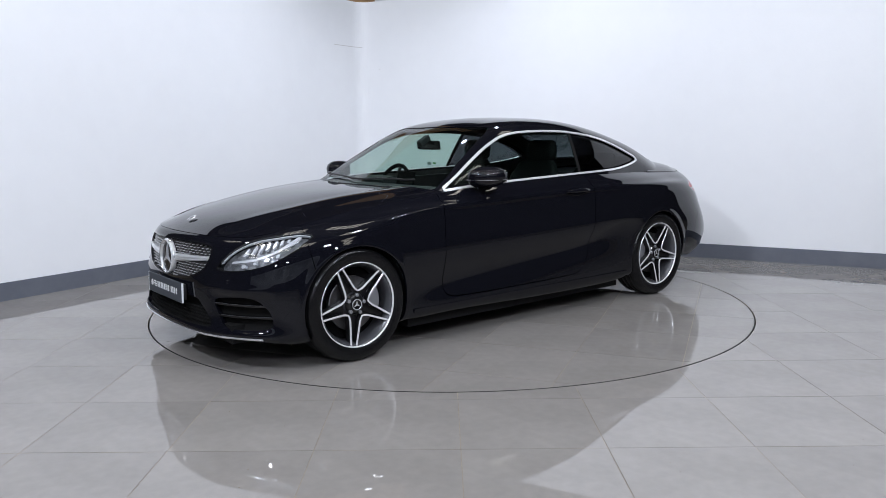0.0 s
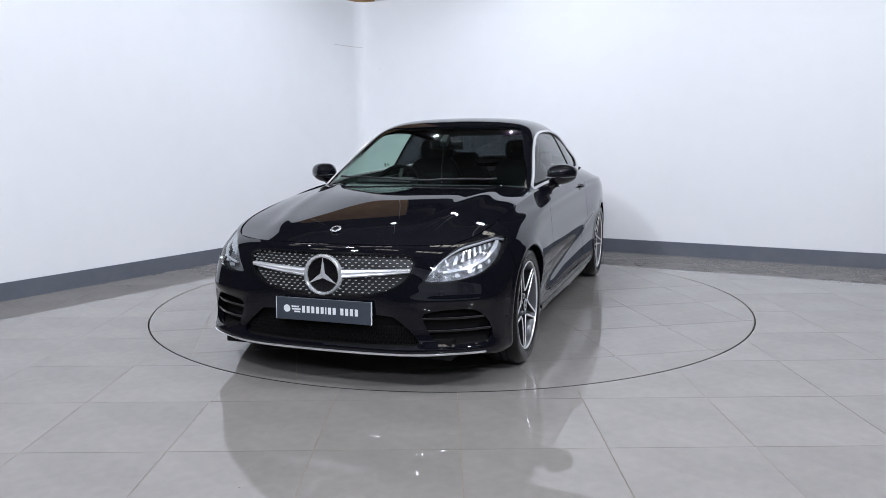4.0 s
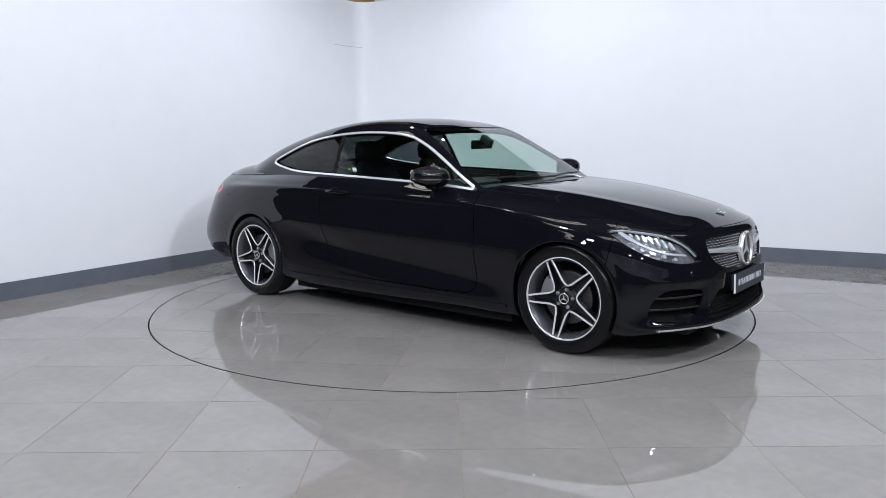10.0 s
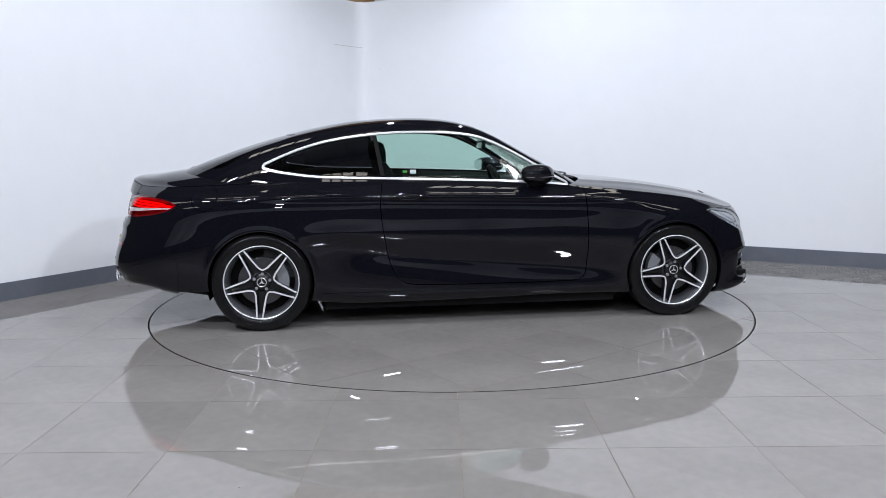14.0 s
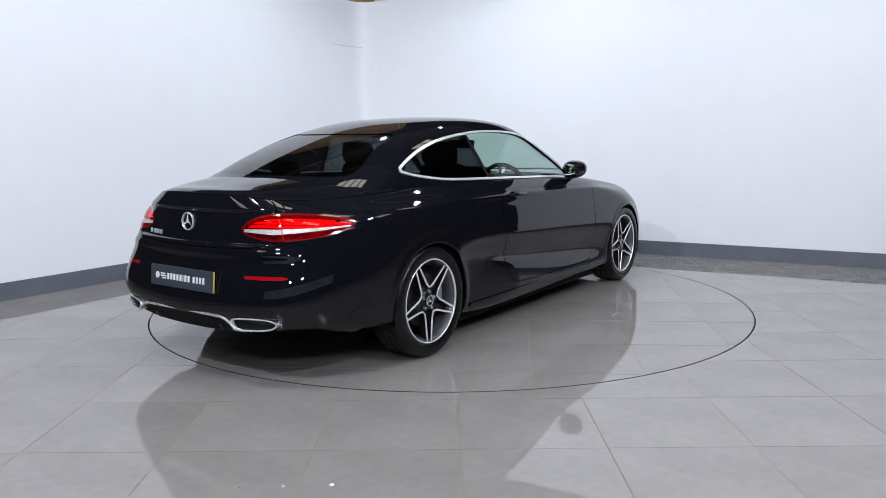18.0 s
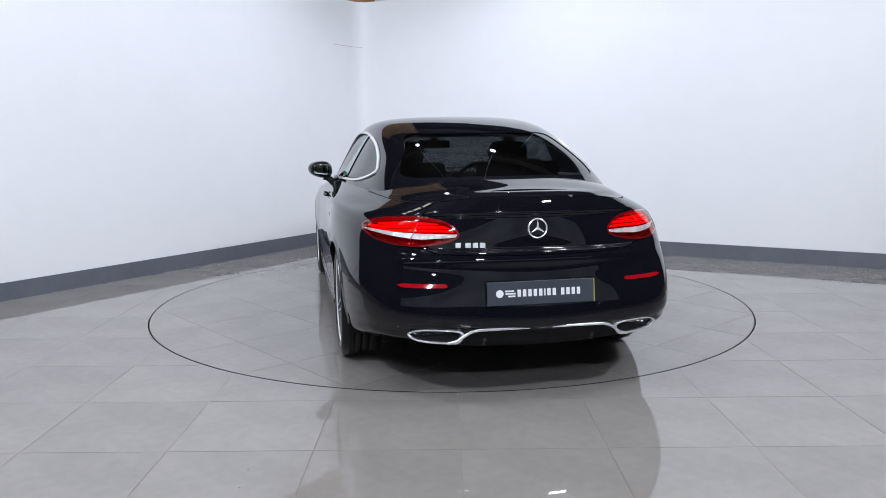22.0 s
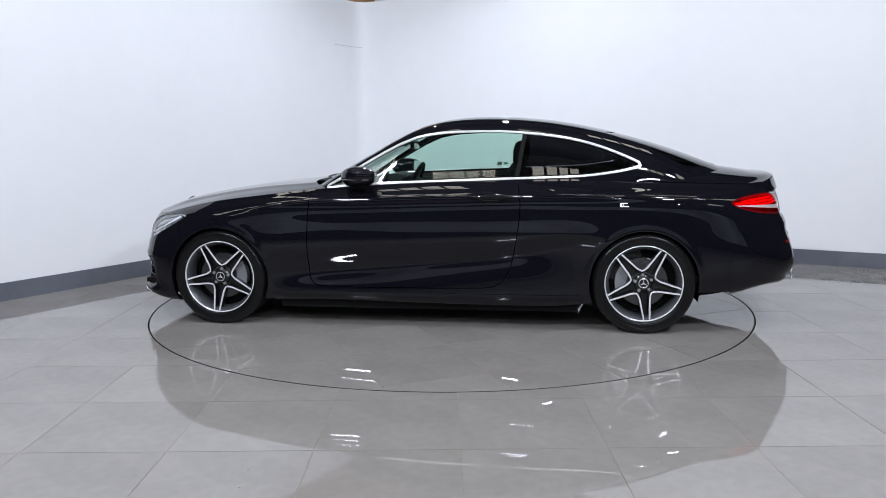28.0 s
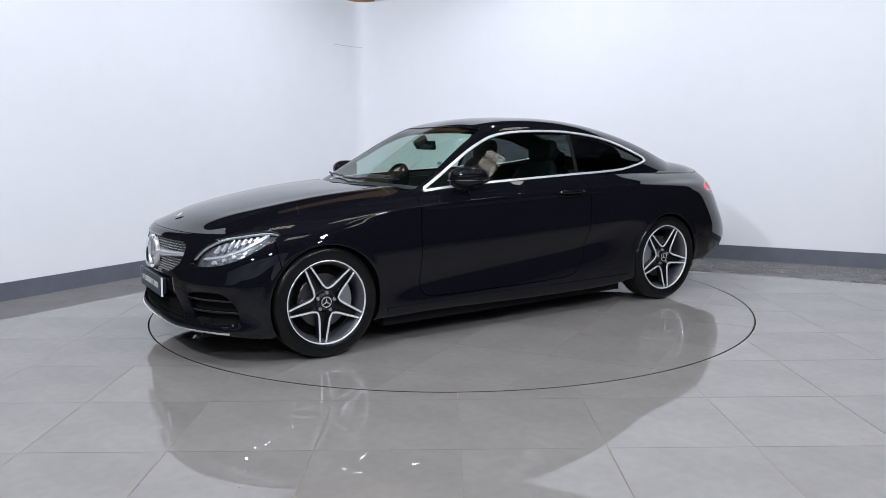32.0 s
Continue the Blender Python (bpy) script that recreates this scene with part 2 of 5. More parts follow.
for i in range(5):
    y = -7.2 + 3.5 * i
    b = tagged(part("roof_beam", box_bm((17.2, .18, .34), pose(.5, y, 5.40), .01), BEAM), "dark steel beam under the hall roof", "beam", group="roof beams of the hall")
for x0, x1, y, z0, z1 in ((-3.4, -.7, 5.9, 0.0, 5.3),):
    v, f = prism([(x0, y), (x1, y), (x1, y + .5), (x0, y + .5)], z0, z1, "xy")
    tagged(mesh_object("chipboard_panel", v, f, BOARD), "tall brown chipboard panel behind the partition wall", "panel")

# ---------- lights: rows of panel lamps hung from the roof ----------
def panel_lamp(at, aim, sx, sy, watts, label, color=(0.845, 0.9, 1.035)):
    base = tagged(new("flood_lamp"), label, "lamp", group="studio flood lamps")
    base.matrix_world = pose(*at)
    turn = look((0, 0, 0), Vector(aim) - Vector(at))
    part("housing", box_bm((sx + 0.06, sy + 0.06, 0.06), turn @ pose(0, 0, 0.04), 0.01), SATIN, base)
    part("rod", box_bm((0.012, 0.012, 5.6 - at[2] - .06), pose(0, 0, (5.6 - at[2]) / 2 + .03)), SATIN, base)
    area("lamp_light", at, aim, sx, sy, watts, color)
    return base


LAMPS = [((-2.55, -4.8, 3.8), (-0.5, 1.2, 0.5), 0.34, 0.15, 126), ((2.75, -4.8, 3.8), (0.6, 1.2, 0.5), 0.34, 0.15, 130),
         # this pair behind the camera is added fill that evens out the walls
         ((-1.0, -7.6, 3.4), (-0.3, 2.0, 0.6), 0.3, 0.13, 62), ((1.0, -7.6, 3.4), (0.3, 2.0, 0.6), 0.3, 0.13, 62),
         ((-3.6, -2.2, 4.8), (-0.6, 1.4, 0.9), 0.30, 0.13, 32), ((3.6, -2.2, 4.8), (0.6, 1.4, 0.9), 0.30, 0.13, 34),
         ((-2.3, -2.9, 4.8), (-0.3, 2.4, 1.0), 0.30, 0.13, 54), ((2.5, -2.7, 4.8), (-0.3, 2.4, 1.0), 0.30, 0.13, 54),
         ((-0.65, 1.9, 3.7), (-0.2, -0.6, 0.0), 0.08, 0.05, 30), ((0.65, 1.8, 3.7), (0.2, -0.6, 0.0), 0.08, 0.05, 30),
         ((-2.75, 5.4, 3.4), (-0.5, -0.6, 0.3), 0.3, 0.12, 22), ((-0.82, 5.5, 3.2), (-0.2, -0.6, 0.3), 0.3, 0.12, 22),
         ((1.78, 5.5, 3.2), (0.2, -0.6, 0.3), 0.3, 0.12, 22), ((3.9, 4.6, 3.3), (0.5, -0.6, 0.3), 0.3, 0.12, 22)]
for at, aim, sx, sy, w in LAMPS:
    panel_lamp(at, aim, sx, sy, w, "one of the white LED flood and fill lamps hung from the hall roof")


def roof_light(x, y, w, d, nx, ny):
    sky = tagged(new("roof_light"), "translucent roof light with barred panes in the hall roof", "skylight", group="roof lights in the hall roof")
    sky.location = (x, y, 5.59)
    pw, pd = w / nx, d / ny
    for i in range(nx):
        for j in range(ny):
            part("pane", box_bm((pw - .07, pd - .07, .012), pose(-w / 2 + pw * (i + .5), -d / 2 + pd * (j + .5), -.012)), SKYSHEET, sky)
    part("frame", box_bm((w + .06, d + .06, .016), pose(0, 0, .004), .004), BEAM, sky)


for s in (-1, 1):
    for x, y in ((1.0, -4.6), (3.1, -3.1), (5.0, -1.7), (1.2, -1.5), (3.1, .9), (5.6, -5.2)):
        roof_light(s * x, y, 1.3, .7, 4, 2)

# unseen glowing sheet along the hall's south side, added for the car's reflections
front = tagged(new("reflection_sheet"), "wide unseen glowing sheet added for reflections in the car", "curtain")
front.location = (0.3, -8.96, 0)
part("sheet", box_bm((16.4, .02, 1.7), pose(0, 0, 2.35), .004), GLOWSHEET, front)
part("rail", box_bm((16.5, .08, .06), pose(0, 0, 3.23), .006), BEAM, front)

# ---------- surfaces by control lines ----------
def spline(knots, values, at):
    """Natural cubic spline through values (n, k) at knots, sampled at at."""
    k, y, x = np.asarray(knots, float), np.asarray(values, float), np.asarray(at, float)
    n = len(k)
    h = np.diff(k)
    a = np.zeros((n, n))
    r = np.zeros_like(y)
    a[0, 0] = a[-1, -1] = 1
    for i in range(1, n - 1):
        a[i, i - 1:i + 2] = h[i - 1], 2 * (h[i - 1] + h[i]), h[i]
        r[i] = 6 * ((y[i + 1] - y[i]) / h[i] - (y[i] - y[i - 1]) / h[i - 1])
    m = np.linalg.solve(a, r.reshape(n, -1)).reshape(y.shape)
    i = np.clip(np.searchsorted(k, x) - 1, 0, n - 2)
    shape = (-1,) + (1,) * (y.ndim - 1)
    d, hi = (x - k[i]).reshape(shape), h[i].reshape(shape)
    e = hi - d
    return (m[i] * e ** 3 + m[i + 1] * d ** 3) / (6 * hi) + (y[i] / hi - m[i] * hi / 6) * e + (y[i + 1] / hi - m[i + 1] * hi / 6) * d


def smooth_axis(p, axis, passes):
    for _ in range(passes):
        q = np.moveaxis(p, axis, 0).copy()
        q[1:-1] = 0.25 * q[:-2] + 0.5 * q[1:-1] + 0.25 * q[2:]
        p = np.moveaxis(q, 0, axis)
    return p


def surface(lines, nu, nv, mirror_u=False, mirror_v=False, soft_u=0, soft_v=0, relief=None):
    """Smooth patch through control lines (v) of stations (u); mirrored ends keep the surface level across y = 0.
    Returns rows x, y, z, nx, ny, nz, u, v and quads; u and v count stations and lines."""
    c = np.array(lines, float)                                    # (v, u, 3)
    nv0, nu0 = c.shape[:2]
    flip = np.array([1, -1, 1.0])
    eu = ev = 0
    if mirror_u:
        c = np.concatenate([c[:, 2:0:-1] * flip, c, c[:, -2:-4:-1] * flip], 1)
        eu = 2
    if mirror_v:
        c = np.concatenate([c[2:0:-1] * flip, c], 0)
        ev = 2
    du = np.linalg.norm(np.diff(c, axis=1), axis=2).mean(0) ** 0.75
    dv = np.linalg.norm(np.diff(c, axis=0), axis=2).mean(1) ** 0.75
    ku, kv = np.concatenate([[0], np.cumsum(du)]), np.concatenate([[0], np.cumsum(dv)])
    iu, iv = np.arange(len(ku)) - eu, np.arange(len(kv)) - ev
    su = np.linspace(ku[eu], ku[eu + nu0 - 1], nu)
    sv = np.linspace(kv[ev], kv[ev + nv0 - 1], nv)
    g = spline(ku, np.moveaxis(c, 1, 0), su)                      # (nu, v, 3)
    g = spline(kv, np.moveaxis(g, 1, 0), sv)                      # (nv, nu, 3)
    if soft_u:
        e = max(3, soft_u)
        if mirror_u:
            g = np.concatenate([g[:, e:0:-1] * flip, g, g[:, -2:-2 - e:-1] * flip], 1)
        g = smooth_axis(g, 1, soft_u)
        if mirror_u:
            g = g[:, e:-e]
    if soft_v:
        e = max(3, soft_v)
        if mirror_v:
            g = np.concatenate([g[e:0:-1] * flip, g], 0)
        g = smooth_axis(g, 0, soft_v)
        if mirror_v:
            g = g[e:]
    def normals(q):
        gu, gv = np.gradient(q, axis=1), np.gradient(q, axis=0)
        if mirror_u:
            for end in (0, -1):
                gu[:, end] *= (0, 1, 0)
        if mirror_v:
            gv[0] *= (0, 1, 0)
        nn = np.cross(gu, gv)
        nn /= np.linalg.norm(nn, axis=2, keepdims=True) + 1e-12
        return nn if np.sum(nn * (q - np.array((0, 0, .5)))) > 0 else -nn

    nrm = normals(g)
    if relief:
        at = np.interp(su, ku, iu)[None, :] * np.ones((nv, 1))
        g = g + nrm * relief(g, at)[..., None]
        nrm = normals(g)
    uu = np.interp(su, ku, iu)[None, :, None] * np.ones((nv, nu, 1))
    vv = np.interp(sv, kv, iv)[:, None, None] * np.ones((nv, nu, 1))
    rows = np.concatenate([g, nrm, uu, vv], 2).reshape(-1, 8)
    idx = np.arange(nv * nu).reshape(nv, nu)
    quads = np.stack([idx[:-1, :-1], idx[:-1, 1:], idx[1:, 1:], idx[1:, :-1]], -1).reshape(-1, 4)
    return rows, [tuple(q) for q in quads.tolist()]


def turned_out(patch, centre=(0, 0, 0.5)):
    """The patch with normals and faces that look away from the car's middle."""
    rows, quads = patch
    d = rows[:, :3] - np.array(centre)
    if np.sum(d * rows[:, 3:6]) < 0:
        rows = rows.copy()
        rows[:, 3:6] *= -1
        quads = [q[::-1] for q in quads]
    p = rows[:, :3]
    q = np.array([f[:3] for f in quads[:: max(1, len(quads) // 400)]])
    n = np.cross(p[q[:, 1]] - p[q[:, 0]], p[q[:, 2]] - p[q[:, 0]])
    if np.sum(n * rows[q[:, 0], 3:6]) < 0:
        quads = [f[::-1] for f in quads]
    return rows, quads


def cut(patch, f):
    """The part of a patch where f(rows) > 0, cut cleanly through its faces."""
    rows, faces = patch
    val = f(rows)
    val = np.where(np.abs(val) < 1e-7, 1e-7, val)
    pos = val > 0
    out, extra, seen = [], [], {}
    base = len(rows)
    for face in faces:
        ins = [pos[i] for i in face]
        if all(ins):
            out.append(face)
            continue
        if not any(ins):
            continue
        poly = []
        for a, b in zip(face, face[1:] + face[:1]):
            if pos[a]:
                poly.append(a)
            if pos[a] != pos[b]:
                key = (a, b) if a < b else (b, a)
                if key not in seen:
                    k = val[key[0]] / (val[key[0]] - val[key[1]])
                    extra.append(rows[key[0]] * (1 - k) + rows[key[1]] * k)
                    seen[key] = base + len(extra) - 1
                poly.append(seen[key])
        if len(poly) > 2:
            out.append(tuple(poly))
    allrows = np.concatenate([rows, np.array(extra)]) if extra else rows
    used = sorted({i for f_ in out for i in f_})
    new_at = {o: i for i, o in enumerate(used)}
    return allrows[used] if used else allrows[:0], [tuple(new_at[i] for i in f_) for f_ in out]


def moved(patch, d):
    """The patch set off by d along its normals."""
    rows = patch[0].copy()
    rows[:, :3] += rows[:, 3:6] * d
    return rows, patch[1]


def mirrored(patch):
    rows = patch[0].copy()
    rows[:, [1, 4]] *= -1
    return rows, [f[::-1] for f in patch[1]]


def both(patch):
    m = mirrored(patch)
    n = len(patch[0])
    return np.concatenate([patch[0], m[0]]), patch[1] + [tuple(i + n for i in f) for f in m[1]]


def skin(name, patch, mat, parent, label="", flange=0.012, flange_mat=None):
    """A panel: the patch with its own normals and its rim folded inwards by flange."""
    rows, faces = patch
    verts = [tuple(r[:3]) for r in rows]
    normals = [tuple(r[3:6]) for r in rows]
    weld = {}
    for i, v in enumerate(verts):
        weld.setdefault((round(v[0], 5), round(v[1], 5), round(v[2], 5)), i)
    same = [weld[(round(v[0], 5), round(v[1], 5), round(v[2], 5))] for v in verts]
    faces = [tuple(dict.fromkeys(same[i] for i in f)) for f in faces]
    faces = [f for f in faces if len(f) > 2]
    nf = len(faces)
    loops = [normals[i] for f in faces for i in f]
    if flange:
        count = {}
        for f in faces:
            for a, b in zip(f, f[1:] + f[:1]):
                count[(a, b)] = count.get((a, b), 0) + 1
        inner = {}
        rim = []
        for a, b in list(count):
            if (b, a) not in count and not (abs(verts[a][1]) < 1e-4 and abs(verts[b][1]) < 1e-4):
                for i in (a, b):
                    if i not in inner:
                        inner[i] = len(verts)
                        v, n = verts[i], normals[i]
                        verts.append((v[0] - n[0] * flange, v[1] - n[1] * flange, v[2] - n[2] * flange))
                rim.append((b, a, inner[a], inner[b]))
        for f in rim:
            p = [Vector(verts[i]) for i in f]
            n = (p[1] - p[0]).cross(p[3] - p[0])
            n = tuple(n.normalized()) if n.length > 1e-12 else (0, 0, 1)
            loops += [n] * 4
        faces += rim
    me = bpy.data.meshes.new(name)
    me.from_pydata(verts, [], faces)
    me.polygons.foreach_set("use_smooth", [True] * len(me.polygons))
    me.materials.append(mat)
    if flange_mat:
        me.materials.append(flange_mat)
        me.polygons.foreach_set("material_index", [0] * nf + [1] * (len(faces) - nf))
    if len(me.loops) == len(loops):
        me.normals_split_custom_set(loops)
    me.update()
    ob = new(name, me)
    ob.parent = parent
    if label:
        ob["label"] = label
    return ob


def inside(poly, ku=1.0, a=6, b=2):
    """Signed distance, positive inside, to a polygon over two columns of the rows (a scaled by ku)."""
    q = np.array(poly, float) * (ku, 1)

    def f(rows):
        p = np.stack([rows[:, a] * ku, rows[:, b]], 1)
        best = np.full(len(p), 1e9)
        inn = np.zeros(len(p), bool)
        for s, e in zip(q, np.roll(q, -1, 0)):
            d = e - s
            t = np.clip(((p - s) @ d) / max(d @ d, 1e-12), 0, 1)
            best = np.minimum(best, np.linalg.norm(p - s - t[:, None] * d, axis=1))
            up = (s[1] > p[:, 1]) != (e[1] > p[:, 1])
            with np.errstate(divide="ignore", invalid="ignore"):
                xs = s[0] + (p[:, 1] - s[1]) * d[0] / (d[1] if d[1] else 1e-12)
            inn ^= up & (p[:, 0] < xs)
        return np.where(inn, best, -best)
    return f


def rounded(poly, times=2):
    """A polygon with its corners cut round."""
    for _ in range(times):
        out = []
        for p, q in zip(poly, poly[1:] + poly[:1]):
            out += [(0.75 * p[0] + 0.25 * q[0], 0.75 * p[1] + 0.25 * q[1]), (0.25 * p[0] + 0.75 * q[0], 0.25 * p[1] + 0.75 * q[1])]
        poly = out
    return poly


# ---------- the car ----------
# x ahead, y to its left, z up, from the middle of the wheelbase on the ground
car = tagged(new("car"), "glossy black-blue two-door coupe parked on the turntable", "car")

# stations: front middle, round the corner, along the side, round the tail, rear middle
TOP = [(2.125, 0, 0.742), (2.105, 0.25, 0.739), (2.03, 0.47, 0.735), (1.935, 0.62, 0.738), (1.825, 0.7, 0.763), (1.69, 0.74, 0.797),
       (1.42, 0.758, 0.848), (1.08, 0.776, 0.89), (0.78, 0.792, 0.922), (0.1, 0.8, 0.962), (-0.6, 0.795, 0.976), (-1.05, 0.768, 0.978),
       (-1.42, 0.715, 0.972), (-1.78, 0.655, 0.957), (-2.06, 0.59, 0.948), (-2.225, 0.48, 0.956), (-2.335, 0.28, 0.984), (-2.368, 0, 0.993)]
CROWN = [(2.15, 0, 0.72), (2.13, 0.25, 0.716), (2.058, 0.48, 0.704), (1.965, 0.645, 0.701), (1.853, 0.742, 0.72), (1.71, 0.795, 0.755),
       (1.42, 0.841, 0.794), (1.08, 0.862, 0.835), (0.78, 0.864, 0.867), (0.1, 0.864, 0.897), (-0.6, 0.869, 0.912), (-1.05, 0.870, 0.917),
       (-1.42, 0.846, 0.912), (-1.78, 0.788, 0.897), (-2.06, 0.70, 0.888), (-2.255, 0.55, 0.893), (-2.36, 0.305, 0.912), (-2.4, 0, 0.918)]
SHOULDER = [(2.17, 0, 0.665), (2.15, 0.25, 0.662), (2.083, 0.49, 0.65), (1.995, 0.665, 0.64), (1.884, 0.783, 0.655), (1.73, 0.843, 0.69),
       (1.42, 0.886, 0.744), (1.08, 0.887, 0.803), (0.78, 0.883, 0.833), (0.1, 0.880, 0.863), (-0.6, 0.887, 0.873), (-1.05, 0.897, 0.876),
       (-1.42, 0.893, 0.868), (-1.78, 0.846, 0.85), (-2.07, 0.755, 0.822), (-2.275, 0.595, 0.82), (-2.38, 0.33, 0.82), (-2.416, 0, 0.82)]
FLANK = [(2.173, 0, 0.57), (2.158, 0.25, 0.567), (2.103, 0.49, 0.56), (2.02, 0.688, 0.55), (1.907, 0.813, 0.56), (1.745, 0.873, 0.59),
       (1.42, 0.908, 0.65), (1.08, 0.903, 0.69), (0.78, 0.895, 0.705), (0.1, 0.891, 0.715), (-0.6, 0.898, 0.72), (-1.05, 0.910, 0.725),
       (-1.42, 0.908, 0.72), (-1.78, 0.875, 0.7), (-2.08, 0.80, 0.69), (-2.295, 0.645, 0.685), (-2.398, 0.36, 0.685), (-2.432, 0, 0.685)]
WAIST = [(2.178, 0, 0.46), (2.165, 0.25, 0.457), (2.12, 0.49, 0.45), (2.04, 0.69, 0.44), (1.917, 0.828, 0.45), (1.755, 0.884, 0.47),
       (1.42, 0.908, 0.52), (1.08, 0.913, 0.545), (0.78, 0.903, 0.54), (0.1, 0.899, 0.57), (-0.6, 0.906, 0.61), (-1.05, 0.920, 0.635),
       (-1.42, 0.908, 0.56), (-1.78, 0.885, 0.55), (-2.09, 0.83, 0.54), (-2.335, 0.685, 0.54), (-2.433, 0.4, 0.54), (-2.46, 0, 0.54)]
LOW = [(2.173, 0, 0.33), (2.162, 0.25, 0.328), (2.125, 0.49, 0.32), (2.045, 0.68, 0.315), (1.92, 0.82, 0.315), (1.765, 0.883, 0.325),
       (1.42, 0.903, 0.36), (1.08, 0.884, 0.365), (0.78, 0.863, 0.37), (0.1, 0.857, 0.43), (-0.6, 0.868, 0.49), (-1.05, 0.896, 0.53),
       (-1.42, 0.9, 0.38), (-1.78, 0.878, 0.37), (-2.09, 0.825, 0.39), (-2.345, 0.69, 0.40), (-2.45, 0.4, 0.39), (-2.48, 0, 0.38)]
SILL = [(2.193, 0, 0.205), (2.183, 0.25, 0.203), (2.143, 0.49, 0.2), (2.055, 0.69, 0.205), (1.93, 0.82, 0.19), (1.765, 0.868, 0.178),
        (1.42, 0.87, 0.22), (1.08, 0.867, 0.198), (0.78, 0.876, 0.204), (0.1, 0.882, 0.205), (-0.6, 0.886, 0.208), (-1.05, 0.88, 0.215),
        (-1.42, 0.87, 0.26), (-1.78, 0.85, 0.248), (-2.1, 0.8, 0.31), (-2.30, 0.67, 0.32), (-2.405, 0.4, 0.30), (-2.435, 0, 0.29)]
HOLLOW = [(a[0] * .5 + b[0] * .5, a[1] + .012 if 1 > a[0] > -1 else a[1] * .5 + b[1] * .5 + .003, a[2] - .07 if 1 > a[0] > -1 else a[2] * .5 + b[2] * .5) for a, b in zip(LOW, SILL)]
TUCK = [(x - (.09 if x > 1.9 else 0) + (.1 if x < -2.2 else 0), y * .92, z - .032) for x, y, z in SILL]


def ramp01(v, lo, hi):
    """Smooth step from 0 at lo to 1 at hi."""
    t = np.clip((v - lo) / (hi - lo), 0, 1)
    return t * t * (3 - 2 * t)


def bell(v, mid, width):
    return np.exp(-((v - mid) / width) ** 2)


def plateau(v, lo, hi, soft):
    return ramp01(v, lo - soft, lo + soft) * ramp01(-v, -hi - soft, -hi + soft)


def body_relief(p, u):
    """Pressed lines: shoulder crease, boot face under its lip, bumper ledge, intake dish, arch rims."""
    x, y, z = p[..., 0], np.abs(p[..., 1]), p[..., 2]
    crease = np.interp(x, (-2.2, -1.75, -1.26, -.66, -.05, .51, .89, 1.16, 1.6), (.868, .884, .885, .884, .869, .853, .847, .828, .775))
    along = plateau(x, -1.88, 1.3, .28)
    d = -along * (.0052 * bell(z, crease + .030, .020) + .0045 * bell(z, crease - .034, .026))
    back = ramp01(-x, 2.05, 2.2)
    d -= back * ramp01(-y, -.60, -.47) * .014 * plateau(z, .738, .905, .007)
    d += back * .009 * bell(z, .690, .028) * ramp01(-y, -.74, -.62)
    d -= .012 * plateau(z, .25, .435, .02) * plateau(u, 2.15, 3.9, .2)
    d += .005 * bell(z, .470, .022) * plateau(u, 2.0, 3.7, .5)
    for cx in (1.42, -1.42):
        d += .0055 * bell(np.hypot(x - cx, z - .322), .355, .022) * (z > .15)
    return d


SIDE = turned_out(surface([TOP, CROWN, SHOULDER, FLANK, WAIST, LOW, HOLLOW, SILL, TUCK], 400, 150, mirror_u=True, soft_u=8, soft_v=3, relief=body_relief))

# hood and boot lid: lines from the middle outwards, front to back
def hood_relief(p, u):
    """Two long pressed lines that run together towards the grille."""
    x, y = p[..., 0], np.abs(p[..., 1])
    edge = np.interp(x, (.9, 1.6, 2.1), (.56, .47, .36))
    return (.005 * bell(y, edge, .05) - .002 * bell(y, edge + .10, .06)) * ramp01(-x, -2.0, -1.8)


HOOD = turned_out(surface([
    [(.90, 0, .955), (1.26, 0, .930), (1.47, 0, .905), (1.69, 0, .868), (1.9, 0, .823), (2.02, 0, .787), (2.127, 0, .742)],
    [(.86, .38, .954), (1.2, .39, .929), (1.42, .385, .900), (1.65, .375, .860), (1.87, .36, .811), (1.98, .345, .776), (2.085, .33, .738)],
    [(.78, .62, .948), (1.12, .61, .917), (1.36, .59, .886), (1.6, .565, .844), (1.81, .535, .795), (1.915, .505, .766), (2.02, .485, .735)],
    [(.66, .785, .922), (1.02, .778, .893), (1.3, .765, .860), (1.55, .748, .822), (1.73, .72, .784), (1.84, .68, .757), (1.935, .62, .738)]],
    60, 60, mirror_v=True, soft_v=1, relief=hood_relief))
DECK = turned_out(surface([
    [(-1.98, 0, 1.052), (-2.12, 0, 1.031), (-2.25, 0, 1.014), (-2.335, 0, 1.006), (-2.372, 0, .993)],
    [(-1.95, .34, 1.043), (-2.1, .34, 1.022), (-2.21, .33, 1.004), (-2.285, .30, .996), (-2.33, .285, .984)],
    [(-1.74, .56, 1.012), (-1.92, .54, .997), (-2.07, .515, .981), (-2.175, .47, .970), (-2.262, .425, .966)],
    [(-1.48, .712, .972), (-1.70, .672, .962), (-1.90, .633, .954), (-2.075, .578, .949), (-2.225, .48, .956)]],
    50, 50, mirror_v=True, soft_v=1))
